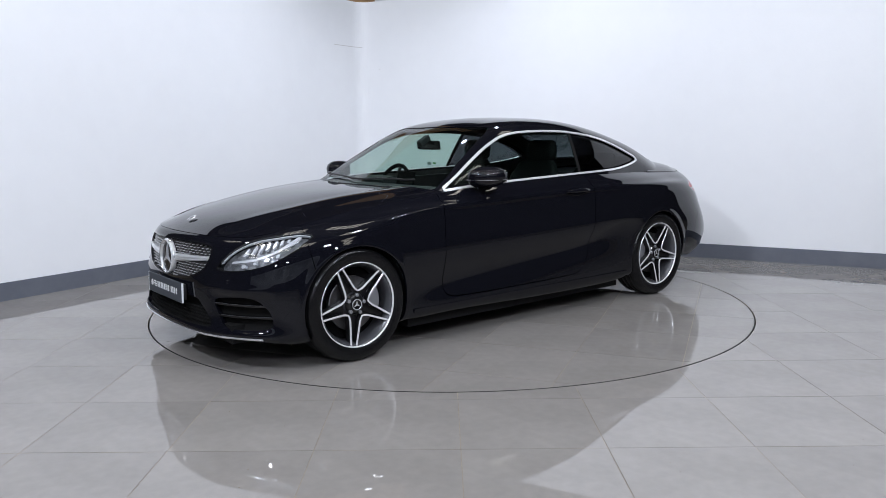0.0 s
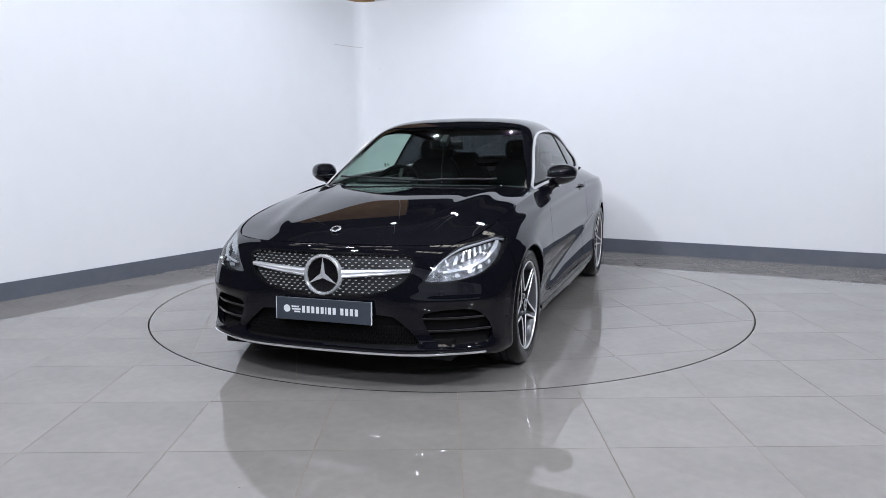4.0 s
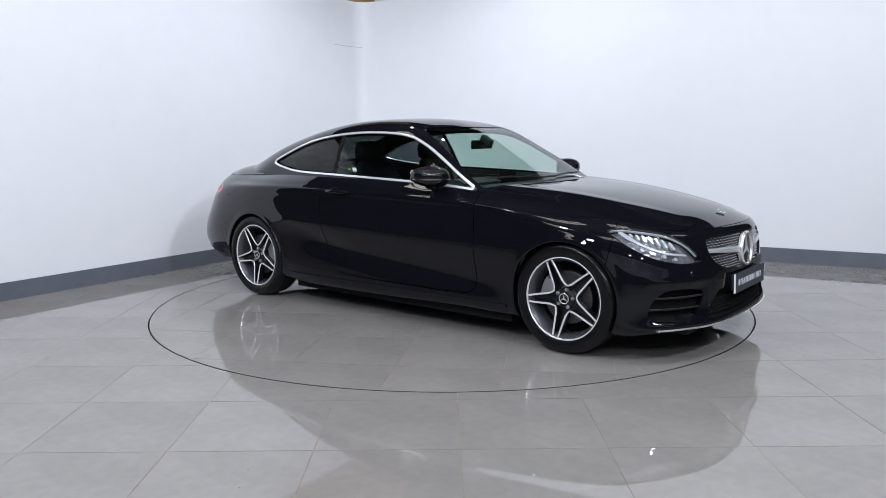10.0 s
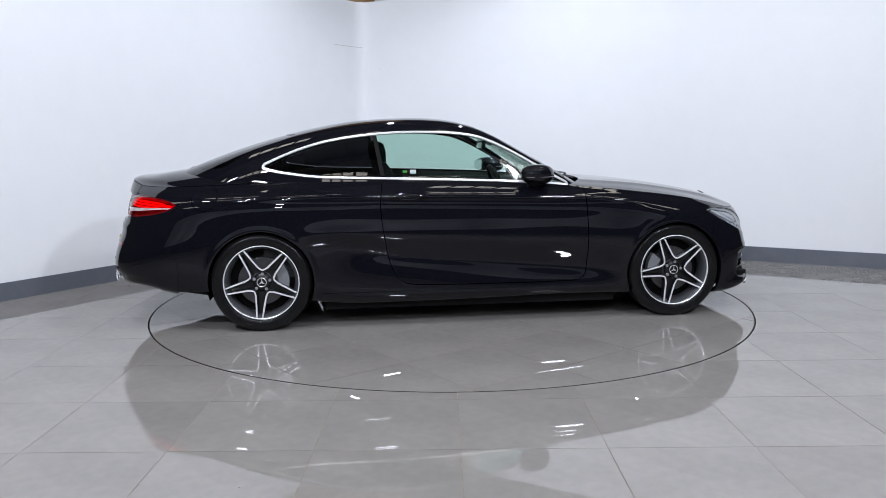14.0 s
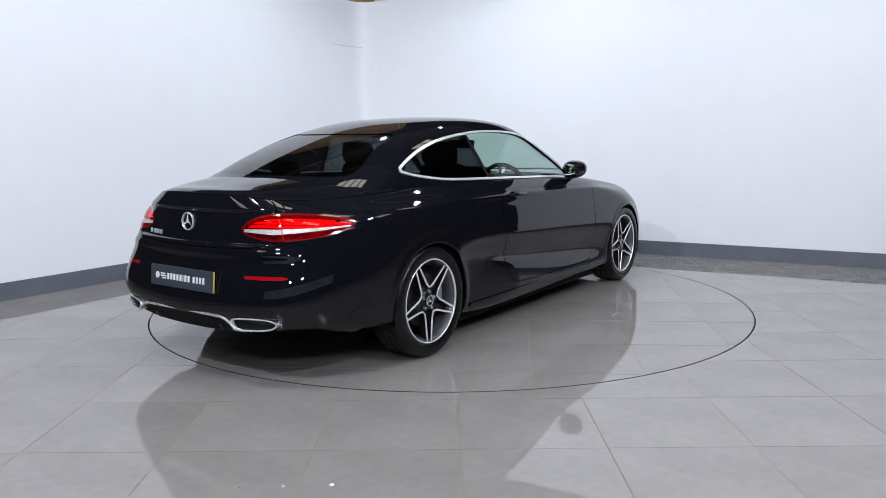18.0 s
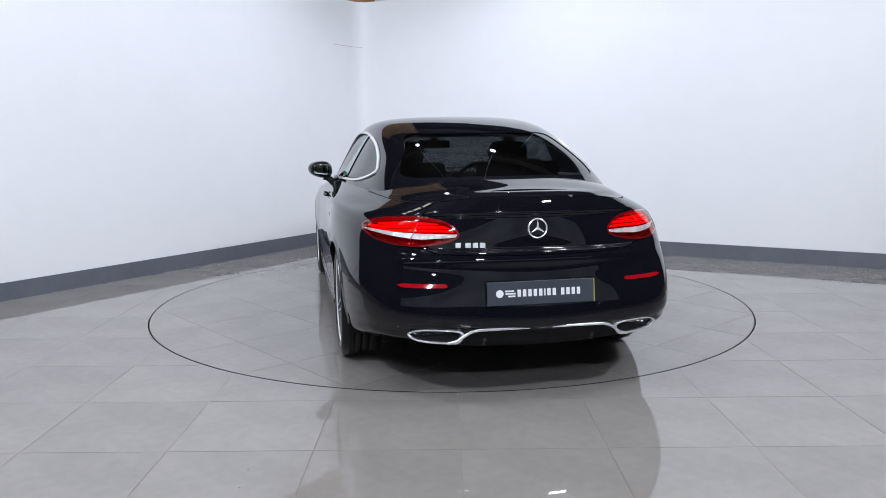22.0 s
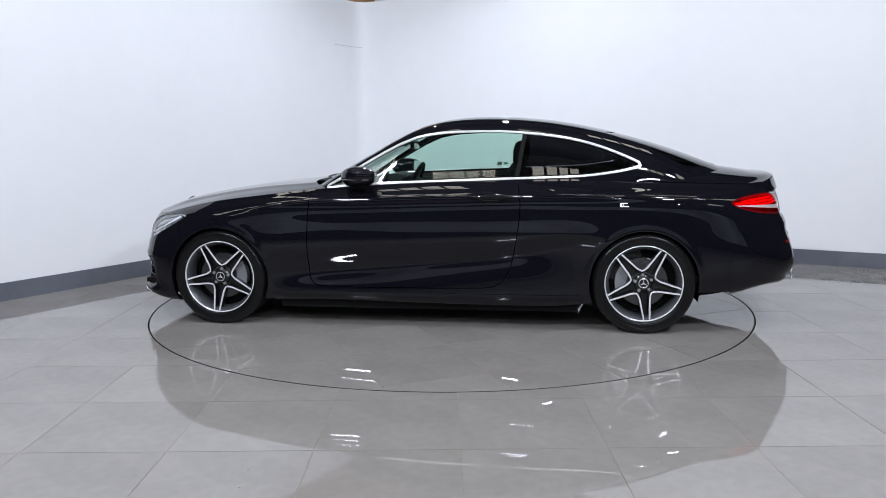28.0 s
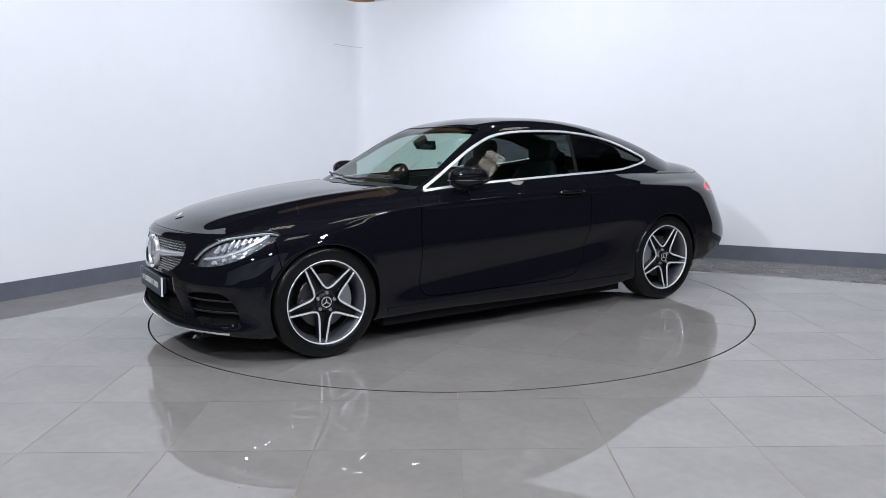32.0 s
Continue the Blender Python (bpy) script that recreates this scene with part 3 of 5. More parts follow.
# greenhouse: screen, roof and back light in one sweep; middle, quarter, rail, drip, belt
ROOF = turned_out(surface([
    [(.93, 0, .90), (.70, 0, 1.026), (.45, 0, 1.168), (.19, 0, 1.308), (-.06, 0, 1.386), (-.42, 0, 1.409), (-.92, 0, 1.369), (-1.42, 0, 1.256), (-1.75, 0, 1.150), (-2.06, 0, 1.025)],
    [(.89, .38, .903), (.665, .36, 1.026), (.42, .34, 1.165), (.165, .325, 1.302), (-.07, .32, 1.377), (-.42, .325, 1.400), (-.91, .315, 1.360), (-1.4, .32, 1.246), (-1.72, .345, 1.138), (-2.02, .365, 1.015)],
    [(.76, .715, .915), (.57, .682, 1.033), (.34, .636, 1.163), (.10, .586, 1.288), (-.10, .558, 1.342), (-.42, .54, 1.361), (-.90, .525, 1.319), (-1.34, .525, 1.210), (-1.60, .55, 1.108), (-1.82, .575, .985)],
    [(.71, .770, .89), (.51, .735, .993), (.285, .70, 1.108), (.06, .656, 1.216), (-.12, .63, 1.268), (-.42, .612, 1.293), (-.90, .607, 1.252), (-1.28, .615, 1.148), (-1.50, .638, 1.062), (-1.70, .655, .96)],
    [(.68, .805, .87), (.46, .803, .915), (.25, .80, .935), (.05, .80, .945), (-.12, .80, .95), (-.42, .798, .955), (-.9, .776, .958), (-1.2, .742, .956), (-1.38, .715, .952), (-1.57, .68, .93)]],
    150, 80, mirror_v=True, soft_u=2, soft_v=1))



def circle(cx, cz, rad):
    return lambda r: np.hypot(r[:, 0] - cx, r[:, 2] - cz) - rad


def least(*fs):
    return lambda r: np.min([f(r) for f in fs], 0)


def neg(f, gap=0.0):
    return lambda r: -f(r) - gap


def over(f, gap):
    return lambda r: f(r) - gap


def ring_of(patch, f, inner, outer):
    """The band of a patch from inner inside an outline to outer beyond it."""
    return cut(cut(patch, over(f, -outer)), neg(f, -inner))


GAPW = 0.0028
ARCH = least(circle(1.42, .324, .3445), circle(-1.42, .324, .3445))
HEADLAMP = inside(rounded([(2.06, .562), (2.4, .553), (2.97, .562), (3.7, .588), (4.25, .625), (4.84, .676), (5.2, .725), (5.22, .752), (4.95, .766), (4.4, .758), (3.8, .747), (3.3, .736), (2.93, .716), (2.5, .671), (2.2, .608)], 1), 0.19)
TAILLAMP = inside(rounded([(13.56, .846), (13.85, .872), (14.15, .886), (14.84, .897), (15.3, .889), (15.62, .868), (15.86, .822), (15.8, .782), (15.34, .755), (14.74, .760), (14.07, .780), (13.68, .812)], 1), 0.24)
GRILLE = inside(rounded([(0, .706), (.41, .703), (.472, .678), (.462, .60), (.41, .542), (.31, .498), (.15, .477), (-.15, .477), (-.31, .498), (-.41, .542), (-.462, .60), (-.472, .678), (-.41, .703)], 1), 1, 1, 2)
FRONT = lambda r: r[:, 0] - 1.0
INTAKE = inside(rounded([(-.345, .408), (.345, .408), (.44, .335), (.51, .262), (.47, .24), (-.47, .24), (-.51, .262), (-.44, .335)], 1), 1, 1, 2)
SIDE_INTAKE = inside(rounded([(2.02, .405), (2.46, .428), (3.31, .436), (3.72, .398), (4.02, .335), (4.08, .25), (3.2, .24), (2.42, .245), (2.2, .32)], 1), 0.2)
DOOR = inside(rounded([(.765, 1.2), (.772, .86), (.785, .70), (.79, .40), (.775, .30), (.68, .272), (-.35, .278), (-.50, .30), (-.565, .40), (-.60, .55), (-.635, .80), (-.62, .93), (-.58, 1.2)], 1), 1, 0, 2)
FLAP = circle(-1.77, .885, .082)
REARBUMP = inside(rounded([(13.55, .10), (13.55, .50), (13.75, .60), (14.2, .70), (14.8, .752), (15.25, .752), (15.55, .722), (16.3, .713), (17.6, .713), (17.6, .10)], 1), .24)
BOOTCUT = inside([(15.05, .65), (15.05, 1.2), (17.8, 1.2), (17.8, .65)], .24)

solid = cut(SIDE, ARCH)
body = cut(solid, neg(HEADLAMP))
body = cut(body, neg(TAILLAMP))

# front bumper: ahead of the fender joint
bump_f = cut(body, lambda r: 5.05 - r[:, 6] + (0.72 - r[:, 2]) * 0.8)
bump_f = cut(bump_f, neg(least(GRILLE, FRONT)))
bump_f = cut(bump_f, neg(least(INTAKE, FRONT)))
bump_f = cut(bump_f, neg(least(SIDE_INTAKE, FRONT)))
skin("front_bumper", both(bump_f), PAINT, car, flange=0.03)
rest = cut(body, lambda r: r[:, 6] - 5.05 - (0.72 - r[:, 2]) * 0.8 - .012)
for side, turn in (("left", lambda p: p), ("right", mirrored)):
    skin("front_fender", turn(cut(cut(cut(rest, lambda r: r[:, 0] - .3), neg(DOOR, GAPW)), lambda r: r[:, 2] - .275)), PAINT, car, flange=.026)
    skin("door", turn(cut(rest, over(DOOR, GAPW))), PAINT, car, "long black door of the coupe")
    quarter = cut(cut(rest, lambda r: .3 - r[:, 0]), neg(DOOR, GAPW))
    quarter = cut(cut(quarter, neg(REARBUMP, .0006)), lambda r: r[:, 2] - .275)
    quarter = cut(quarter, neg(BOOTCUT, GAPW))
    if side == "right":
        skin("fuel_flap", turn(cut(quarter, neg(FLAP, .001))), PAINT, car, flange=.006)
        quarter = cut(quarter, over(FLAP, .0015))
    skin("quarter_panel", turn(quarter), PAINT, car, flange=.026)
    sill = cut(cut(cut(rest, lambda r: .277 - r[:, 2]), lambda r: r[:, 0] + 1.6), neg(DOOR, GAPW))
    skin("side_skirt", turn(sill), PAINT, car, flange=0.02)
    ledge = cut(cut(SIDE, lambda r: .011 - np.abs(r[:, 2] - .232)), lambda r: np.minimum(1.02 - r[:, 0], r[:, 0] + 1.02))
    skin("skirt_ledge", turn(moved(ledge, .009)), PAINT, car, flange=.014)
skin("rear_bumper", both(cut(rest, over(REARBUMP, .0006))), PAINT, car, flange=0.03)
boot = cut(cut(rest, neg(REARBUMP, GAPW)), over(BOOTCUT, GAPW))
skin("boot_lid_face", both(cut(boot, lambda r: .9034 - .006 * (r[:, 1] / .4) ** 2 - r[:, 2])), PAINT, car)
skin("boot_lip", both(cut(boot, lambda r: r[:, 2] - .9066 + .006 * (r[:, 1] / .4) ** 2)), PAINT, car, "raised lip along the boot lid's edge")
skin("hood", both(moved(HOOD, 0.002)), PAINT, car, flange=0.015)
skin("boot_lid", both(moved(DECK, 0.001)), PAINT, car, flange=0.015)

# windows
WSCREEN = inside(rounded([(.10, -.5), (.10, 1.98), (.6, 2.05), (1.87, 1.88), (3.15, 1.80), (3.38, 1.5), (3.30, -.5)], 1), 1, 6, 7)
BACKLIGHT = inside(rounded([(6.74, -.5), (6.7, .8), (6.58, 1.40), (6.66, 1.70), (7.4, 1.82), (8.1, 1.97), (8.45, 1.93), (8.62, 1.5), (8.72, -.5)], 1), 1, 6, 7)
SIDEGLASS = inside(rounded([(.705, .930), (.57, 1.003), (.42, 1.094), (.263, 1.183), (.15, 1.236), (.05, 1.273), (-.127, 1.297), (-.436, 1.303), (-.677, 1.289), (-.95, 1.253), (-1.149, 1.198), (-1.305, 1.136), (-1.425, 1.079), (-1.335, 1.052), (-1.216, 1.032), (-1.057, 1.012), (-.821, 1.004), (-.434, .994), (-.052, .981), (.333, .966), (.567, .948)], 1), 1, 0, 2)
side_only = lambda r: r[:, 7] - 2.08
shell = cut(ROOF, neg(over(WSCREEN, 0), 0))
shell = cut(shell, neg(BACKLIGHT))
shell = cut(shell, neg(least(SIDEGLASS, side_only)))
COWL = lambda r: np.minimum(.45 - r[:, 6], 1.95 - r[:, 7])
skin("cowl", both(cut(shell, COWL)), TRIMB, car, "black plastic cowl below the windscreen", flange=0)
skin("roof", both(cut(shell, lambda r: -COWL(r))), PAINT, car, flange=0.018)
glaze = moved(ROOF, -0.004)
skin("windscreen", both(cut(glaze, over(WSCREEN, .004))), SCREEN, car, "green-tinted windscreen", flange=0)
skin("rear_window", both(cut(glaze, over(BACKLIGHT, .004))), PRIVACY, car, "dark tinted rear window", flange=0)
BPOST = lambda r: r[:, 0] + .60 + (r[:, 2] - .98) * .17
pane = cut(cut(moved(ROOF, -0.008), over(SIDEGLASS, 0.010)), side_only)
trim = cut(ring_of(moved(ROOF, 0.009), SIDEGLASS, .005, .0085), side_only)
for turn in (lambda p: p, mirrored):
    skin("door_window", turn(cut(pane, lambda r: BPOST(r) - .012)), GLASS, car, flange=0)
    skin("quarter_window", turn(cut(pane, lambda r: -BPOST(r) - .012)), PRIVACY, car, flange=0)
    skin("b_pillar", turn(cut(moved(pane, .004), lambda r: .014 - np.abs(BPOST(r)))), UNDER, car, flange=0.01)
    skin("window_chrome", turn(trim), WINTRIM, car, "bright chrome window surround", flange=0.008)

# ---------- car: what sits on and behind the skin ----------
FRONT_ROWS = SIDE[0][(SIDE[0][:, 6] < 5.2)]
REAR_ROWS = SIDE[0][(SIDE[0][:, 6] > 13)]
FLANK_ROWS = SIDE[0][(SIDE[0][:, 6] > 4.5) & (SIDE[0][:, 6] < 14.5)]


def skin_point(rows, a, b, va, vb):
    """The place and normal of the skin where columns a and b have these values."""
    d = (rows[:, a] - va) ** 2 + (rows[:, b] - vb) ** 2
    i = np.argsort(d)[:6]
    w = 1 / (d[i] + 1e-7)
    p = (rows[i] * w[:, None]).sum(0) / w.sum()
    return Vector(p[:3]), Vector(p[3:6]).normalized()


def nose(y, z):
    p, n = skin_point(FRONT_ROWS, 1, 2, abs(y), z)
    return (Vector((p.x, y, z)), Vector((n.x, n.y if y >= 0 else -n.y, n.z)))


def tail(y, z):
    p, n = skin_point(REAR_ROWS, 1, 2, abs(y), z)
    return (Vector((p.x, y, z)), Vector((n.x, n.y if y >= 0 else -n.y, n.z)))


def flank(x, z, side=1):
    p, n = skin_point(FLANK_ROWS, 0, 2, x, z)
    return Vector((x, p.y * side, z)), Vector((n.x, n.y * side, n.z))


def facing(p, n, up=(0, 0, 1)):
    """A pose at p whose z axis looks along n and whose y axis is as near up as can be."""
    z = Vector(n).normalized()
    x = Vector(up).cross(z).normalized()
    y = z.cross(x)
    m = Matrix((x, y, z)).transposed().to_4x4()
    m.translation = p
    return m


def loft(rings, closed_ends=True):
    """A smooth body through rings of equal count."""
    n = len(rings[0])
    verts = [tuple(p) for r in rings for p in r]
    faces = []
    for i in range(len(rings) - 1):
        for k in range(n):
            j = (k + 1) % n
            faces.append((i * n + k, i * n + j, (i + 1) * n + j, (i + 1) * n + k))
    if closed_ends:
        faces.append(tuple(range(n))[::-1])
        faces.append(tuple(range((len(rings) - 1) * n, len(rings) * n)))
    return verts, faces


def tube(path, rad, seg=8, closed=False):
    """A round bar along a path."""
    pts = [Vector(p) for p in path]
    rings = []
    n = len(pts)
    for i, p in enumerate(pts):
        d = (pts[(i + 1) % n] - pts[i - 1]) if closed else (pts[min(i + 1, n - 1)] - pts[max(i - 1, 0)])
        d.normalize()
        a = d.cross(Vector((0, 0, 1)))
        if a.length < 1e-3:
            a = d.cross(Vector((0, 1, 0)))
        a.normalize()
        b = d.cross(a)
        r = rad[i] if isinstance(rad, (list, tuple)) else rad
        rings.append([p + (a * cos(2 * pi * k / seg) + b * sin(2 * pi * k / seg)) * r for k in range(seg)])
    if closed:
        rings.append(rings[0])
    return loft(rings, not closed)


def fixed(v, f):
    bm = bmesh.new()
    vs = [bm.verts.new(p) for p in v]
    for q in f:
        if len(set(q)) > 2:
            try:
                bm.faces.new([vs[i] for i in q])
            except ValueError:
                pass
    bmesh.ops.remove_doubles(bm, verts=bm.verts, dist=1e-5)
    bmesh.ops.recalc_face_normals(bm, faces=bm.faces)
    return bm


# inner shell, floor pan, wheel liners
inner = cut(moved(cut(SIDE, least(circle(1.42, .322, .362), circle(-1.42, .322, .362))), -0.022), lambda r: .96 - r[:, 2])
for f in (HEADLAMP, least(GRILLE, FRONT), least(INTAKE, FRONT), least(SIDE_INTAKE, FRONT), TAILLAMP):
    inner = cut(inner, neg(f, -0.004))
skin("inner_body", both(inner), UNDER, car, flange=0)
bm = box_bm((3.5, 1.0, 0.10), pose(.02, 0, .285))
box_bm((2.02, 1.60, 0.14), pose(0, 0, .185), bm=bm)
box_bm((.30, 1.3, .1), pose(1.93, 0, .22), bm=bm)
box_bm((.42, 1.0, .06), pose(-1.98, 0, .345), bm=bm)
part("floor_pan", bm, UNDER, car)
for x in (1.42, -1.42):
    for s in (1, -1):
        v, f = lathe([(.356, s * .862), (.366, s * .55), (.02, s * .54)], 40)
        keep = [q for q in f if sum(v[i][2] for i in q) / 4 > -.13]
        mesh_object("wheel_liner", [(a + x, b, c + .322) for a, b, c in v], keep, UNDER, car)


# wheels
def arm(theta, pts, w, y0, y1):
    """A flat bar of width w through points (along, across) of a spoke at angle theta, between depths y0 and y1."""
    c, s = cos(theta), sin(theta)
    left, right = [], []
    for i, p in enumerate(pts):
        a, b = pts[max(i - 1, 0)], pts[min(i + 1, len(pts) - 1)]
        d = Vector((b[0] - a[0], b[1] - a[1])).normalized()
        n = Vector((-d.y, d.x)) * w[i] / 2
        left.append((p[0] + n.x, p[1] + n.y))
        right.append((p[0] - n.x, p[1] - n.y))
    rings = []
    for l, r, p, yy, y0 in zip(left, right, pts, y1, y0 if isinstance(y0, tuple) else (y0,) * len(pts)):
        ring = []
        for q, h in ((l, y0), (l, yy - .002), ((l[0] * .9 + r[0] * .1, l[1] * .9 + r[1] * .1), yy), ((r[0] * .9 + l[0] * .1, r[1] * .9 + l[1] * .1), yy), (r, yy - .002), (r, y0)):
            ring.append((q[0] * c - q[1] * s, h, q[0] * s + q[1] * c))
        rings.append(ring)
    return rings


def star_bm(r, thick, depth, waist=0.22):
    """A three-armed star in the xz plane, with ridged arms."""
    bm = bmesh.new()
    top = bm.verts.new((0, depth, 0))
    ring = []
    for k in range(6):
        a = pi / 2 + k * pi / 3
        q = r if k % 2 == 0 else r * waist
        ring.append(bm.verts.new((q * cos(a), thick, q * sin(a))))
    low = [bm.verts.new((v.co.x, 0, v.co.z)) for v in ring]
    for i in range(6):
        j = (i + 1) % 6
        bm.faces.new((ring[i], ring[j], top))
        bm.faces.new((ring[i], low[i], low[j], ring[j]))
    bmesh.ops.recalc_face_normals(bm, faces=bm.faces)
    return bm


def ring_mesh(r, w, h, steps=48):
    return lathe([(r - w, 0), (r - w, h * .6), (r - w * .6, h), (r - w * .2, h * .8), (r, 0)], steps)


def wheel(x, side, spin, rad):
    w = new("wheel")
    w.parent = car
    w.matrix_basis = pose(x, side * .782, rad, 0, 0, 0) if side > 0 else pose(x, side * .782, rad, 0, 0, 180)
    prof = [(.232, -.10), (.262, -.112), (.295, -.113), (rad - .012, -.104), (rad - .003, -.088), (rad, -.06), (rad, -.045), (rad - .007, -.043), (rad - .007, -.037),
            (rad, -.035), (rad + .001, -.006), (rad - .007, -.004), (rad - .007, .004), (rad + .001, .006), (rad, .035), (rad - .007, .037), (rad - .007, .043), (rad, .045), (rad, .06),
            (rad - .003, .088), (rad - .012, .102), (.306, .112), (.300, .1135), (.285, .1145), (.262, .112), (.250, .106), (.236, .098)]
    v, f = lathe(prof, 72)
    mesh_object("tyre", v, f, RUBBER, w, smooth=True)
    n = 64
    v, f = [], []
    for i in range(n):
        for s in (-1, 1):
            a = 2 * pi * (i + (.5 if s > 0 else 0)) / n
            b = len(v)
            for da, y, r in ((-.012, .062, rad + .0015), (.012, .062, rad + .0015), (.030, .100, rad - .009), (.006, .100, rad - .009)):
                v.append((r * cos(a + da), s * y, r * sin(a + da)))
            f.append((b, b + 1, b + 2, b + 3) if s > 0 else (b + 3, b + 2, b + 1, b))
    mesh_object("tread_blocks", v, f, RUBBER, w)["kind"] = "stuff"
    v, f = lathe([(.226, -.10), (.222, -.05), (.212, .0), (.214, .05), (.226, .088), (.236, .100)], 64)
    mesh_object("rim_barrel", v, f, RIMGREY, w, "dark grey lacquered rim barrel", smooth=True)
    v, f = lathe([(.236, .094), (.2400, .1030), (.2420, .1070), (.2465, .1070), (.2482, .102), (.247, .096)], 72)
    mesh_object("rim_lip", v, f, RIMFACE, w, "bright machined rim lip", smooth=True)
    faces_v, faces_f, grey_v, grey_f = [], [], [], []
    for k in range(5):
        th = radians(-90 + spin + 72 * k)
        for s in (1, -1):
            path = [(.064, s * .0475), (.078, s * .0395), (.100, s * .0325), (.237, s * .0182)]
            rg = arm(th, path, (.0090, .0112, .0124, .0114), (.0805, .0835, .0855, .0960), (.084, .087, .089, .0995))
            vv, ff = loft(rg)
            b = len(faces_v)
            faces_v += vv
            faces_f += [tuple(i + b for i in q) for q in ff]
            vv, ff = loft(arm(th, path, (.0090, .0112, .0124, .0114), .045, (.0802, .0832, .0852, .0957)))
            b = len(grey_v)
            grey_v += vv
            grey_f += [tuple(i + b for i in q) for q in ff]
        # dark web between the two bars
        rg = arm(th, [(.03, 0), (.10, 0), (.235, 0)], (.06, .054, .030), .038, (.048, .050, .060))
        vv, ff = loft(rg)
        b = len(grey_v)
        grey_v += vv
        grey_f += [tuple(i + b for i in q) for q in ff]
    part("spoke_web", fixed(grey_v, grey_f), WEB, w, "black spoke webs", smooth=30)
    part("spoke_face", fixed(faces_v, faces_f), RIMFACE, w, "machined silver faces of the five twin spokes", smooth=25)
    v, f = lathe([(.0, .080), (.040, .080), (.052, .074), (.062, .060), (.062, .04)], 40)
    hub = part("hub", fixed(v, f), WEB, w, smooth=30)
    for k in range(5):
        a = radians(-54 + spin + 72 * k)
        v, f = lathe([(0, .086), (.009, .086), (.0105, .084), (.0105, .07)], 10)
        part("wheel_bolt", fixed([(p[0] + .054 * cos(a), p[1], p[2] + .054 * sin(a)) for p in v], f), CALIPER, hub, smooth=30)
    v, f = lathe([(0, .088), (.024, .088), (.030, .091), (.034, .088), (.035, .078)], 32)
    cap = part("hub_cap", fixed(v, f), GLOSS, w, smooth=30)
    v, f = ring_mesh(.033, .006, .004, 32)
    part("cap_ring", fixed([(p[0], p[1] + .0885, p[2]) for p in v], f), CHROME, cap, smooth=30)
    bm = star_bm(.027, .001, .003)
    bmesh.ops.translate(bm, vec=(0, .0885, 0), verts=bm.verts)
    part("cap_star", bm, CHROME, cap)
    v, f = lathe([(.06, .040), (.155, .040), (.158, .038), (.158, .012), (.155, .010), (.06, .010)], 48)
    part("brake_disc", fixed(v, f), DISC, w, smooth=30)
    v, f = lathe([(.0, .06), (.062, .058), (.072, .045), (.072, .02)], 32)
    part("disc_bell", fixed(v, f), RIMGREY, w, smooth=30)
    ring = []
    for yy in (.002, .050):
        pts = []
        for i in range(9):
            a = radians(-28 + 7 * i)
            pts.append((.178 * cos(a), yy, .178 * sin(a)))
        for i in range(9)[::-1]:
            a = radians(-28 + 7 * i)
            pts.append((.105 * cos(a), yy, .105 * sin(a)))
        ring.append(pts)
    v, f = loft(ring)
    bm = fixed(v, f)
    # the caliper sits behind the axle in front, ahead of it at the back
    lead = -1 if x > 0 else 1
    a = radians(12) if lead * side > 0 else radians(168)
    bmesh.ops.rotate(bm, verts=bm.verts, cent=(0, 0, 0), matrix=Matrix.Rotation(-a, 3, "Y"))
    part("caliper", bm, CALIPER, w, "silver brake caliper", smooth=30)
    v, f = lathe([(.0, -.02), (.21, -.03), (.215, .0)], 32)
    mesh_object("back_plate", v, f, UNDER, w)
    return w


wheel(1.42, 1, 8, .329)
wheel(-1.42, 1, -6, .329)
wheel(1.42, -1, 12, .329)
wheel(-1.42, -1, 5, .329)

# grille with its studs, blade and round emblem
skin("grille_panel", both(moved(cut(cut(SIDE, least(GRILLE, FRONT)), lambda r: 2.9 - r[:, 6]), -.028)), TRIMB, car, flange=0)
rim_f = both(moved(ring_of(cut(cut(SIDE, FRONT), lambda r: 2.9 - r[:, 6]), GRILLE, .010, 0), .001))
skin("grille_surround", rim_f, GLOSS, car, flange=0.03)
v, f = [], []
row = 0
z = .489
while z < .70:
    y = -.4725 + (.0175 if row % 2 else 0)
    while y < .474:
        d = GRILLE(np.array([[0, y, z, 0, 0, 0, 0, 0.]]))[0]
        if d > .010 and (y * y + (z - .587) ** 2) > .107 ** 2 and abs(z - (.594 + .022 * (abs(y) - .1) / .35)) > .021:
            p, n = nose(y, z)
            p = p - n * .016
            b = len(v)
            for dx, hy, hz in ((-.010, .0026, .0014), (.002, .0050, .0025), (.004, .0036, .0014)):
                for sy, sz in ((-1, -1), (1, -1), (1, 1), (-1, 1)):
                    v.append((p.x + dx, p.y + sy * hy, p.z + sz * hz))
            for i in (0, 4):
                f += [(b + i + k, b + i + (k + 1) % 4, b + i + 4 + (k + 1) % 4, b + i + 4 + k) for k in range(4)]
            f.append((b + 8, b + 9, b + 10, b + 11))
        y += .035
    z += .0152
    row += 1
mesh_object("grille_studs", v, f, WINTRIM, car, "rows of small chrome studs on the black grille")["kind"] = "stuff"
for s in (1, -1):
    rings = []
    for k in range(9):
        t = k / 8
        y = .095 + t * .352
        zc, h = .594 + .022 * t, .021 - .011 * t
        x = nose(y, zc)[0].x - .012
        rings.append([(x + dx, s * y, zc + dz * h) for dx, dz in ((-.02, -1), (.008, -.95), (.014, -.5), (.009, -.08), (.009, .08), (.014, .5), (.008, .95), (-.02, 1))])
    part("grille_blade", fixed(*loft(rings)), SATIN, car, "silver grille blade", smooth=35)
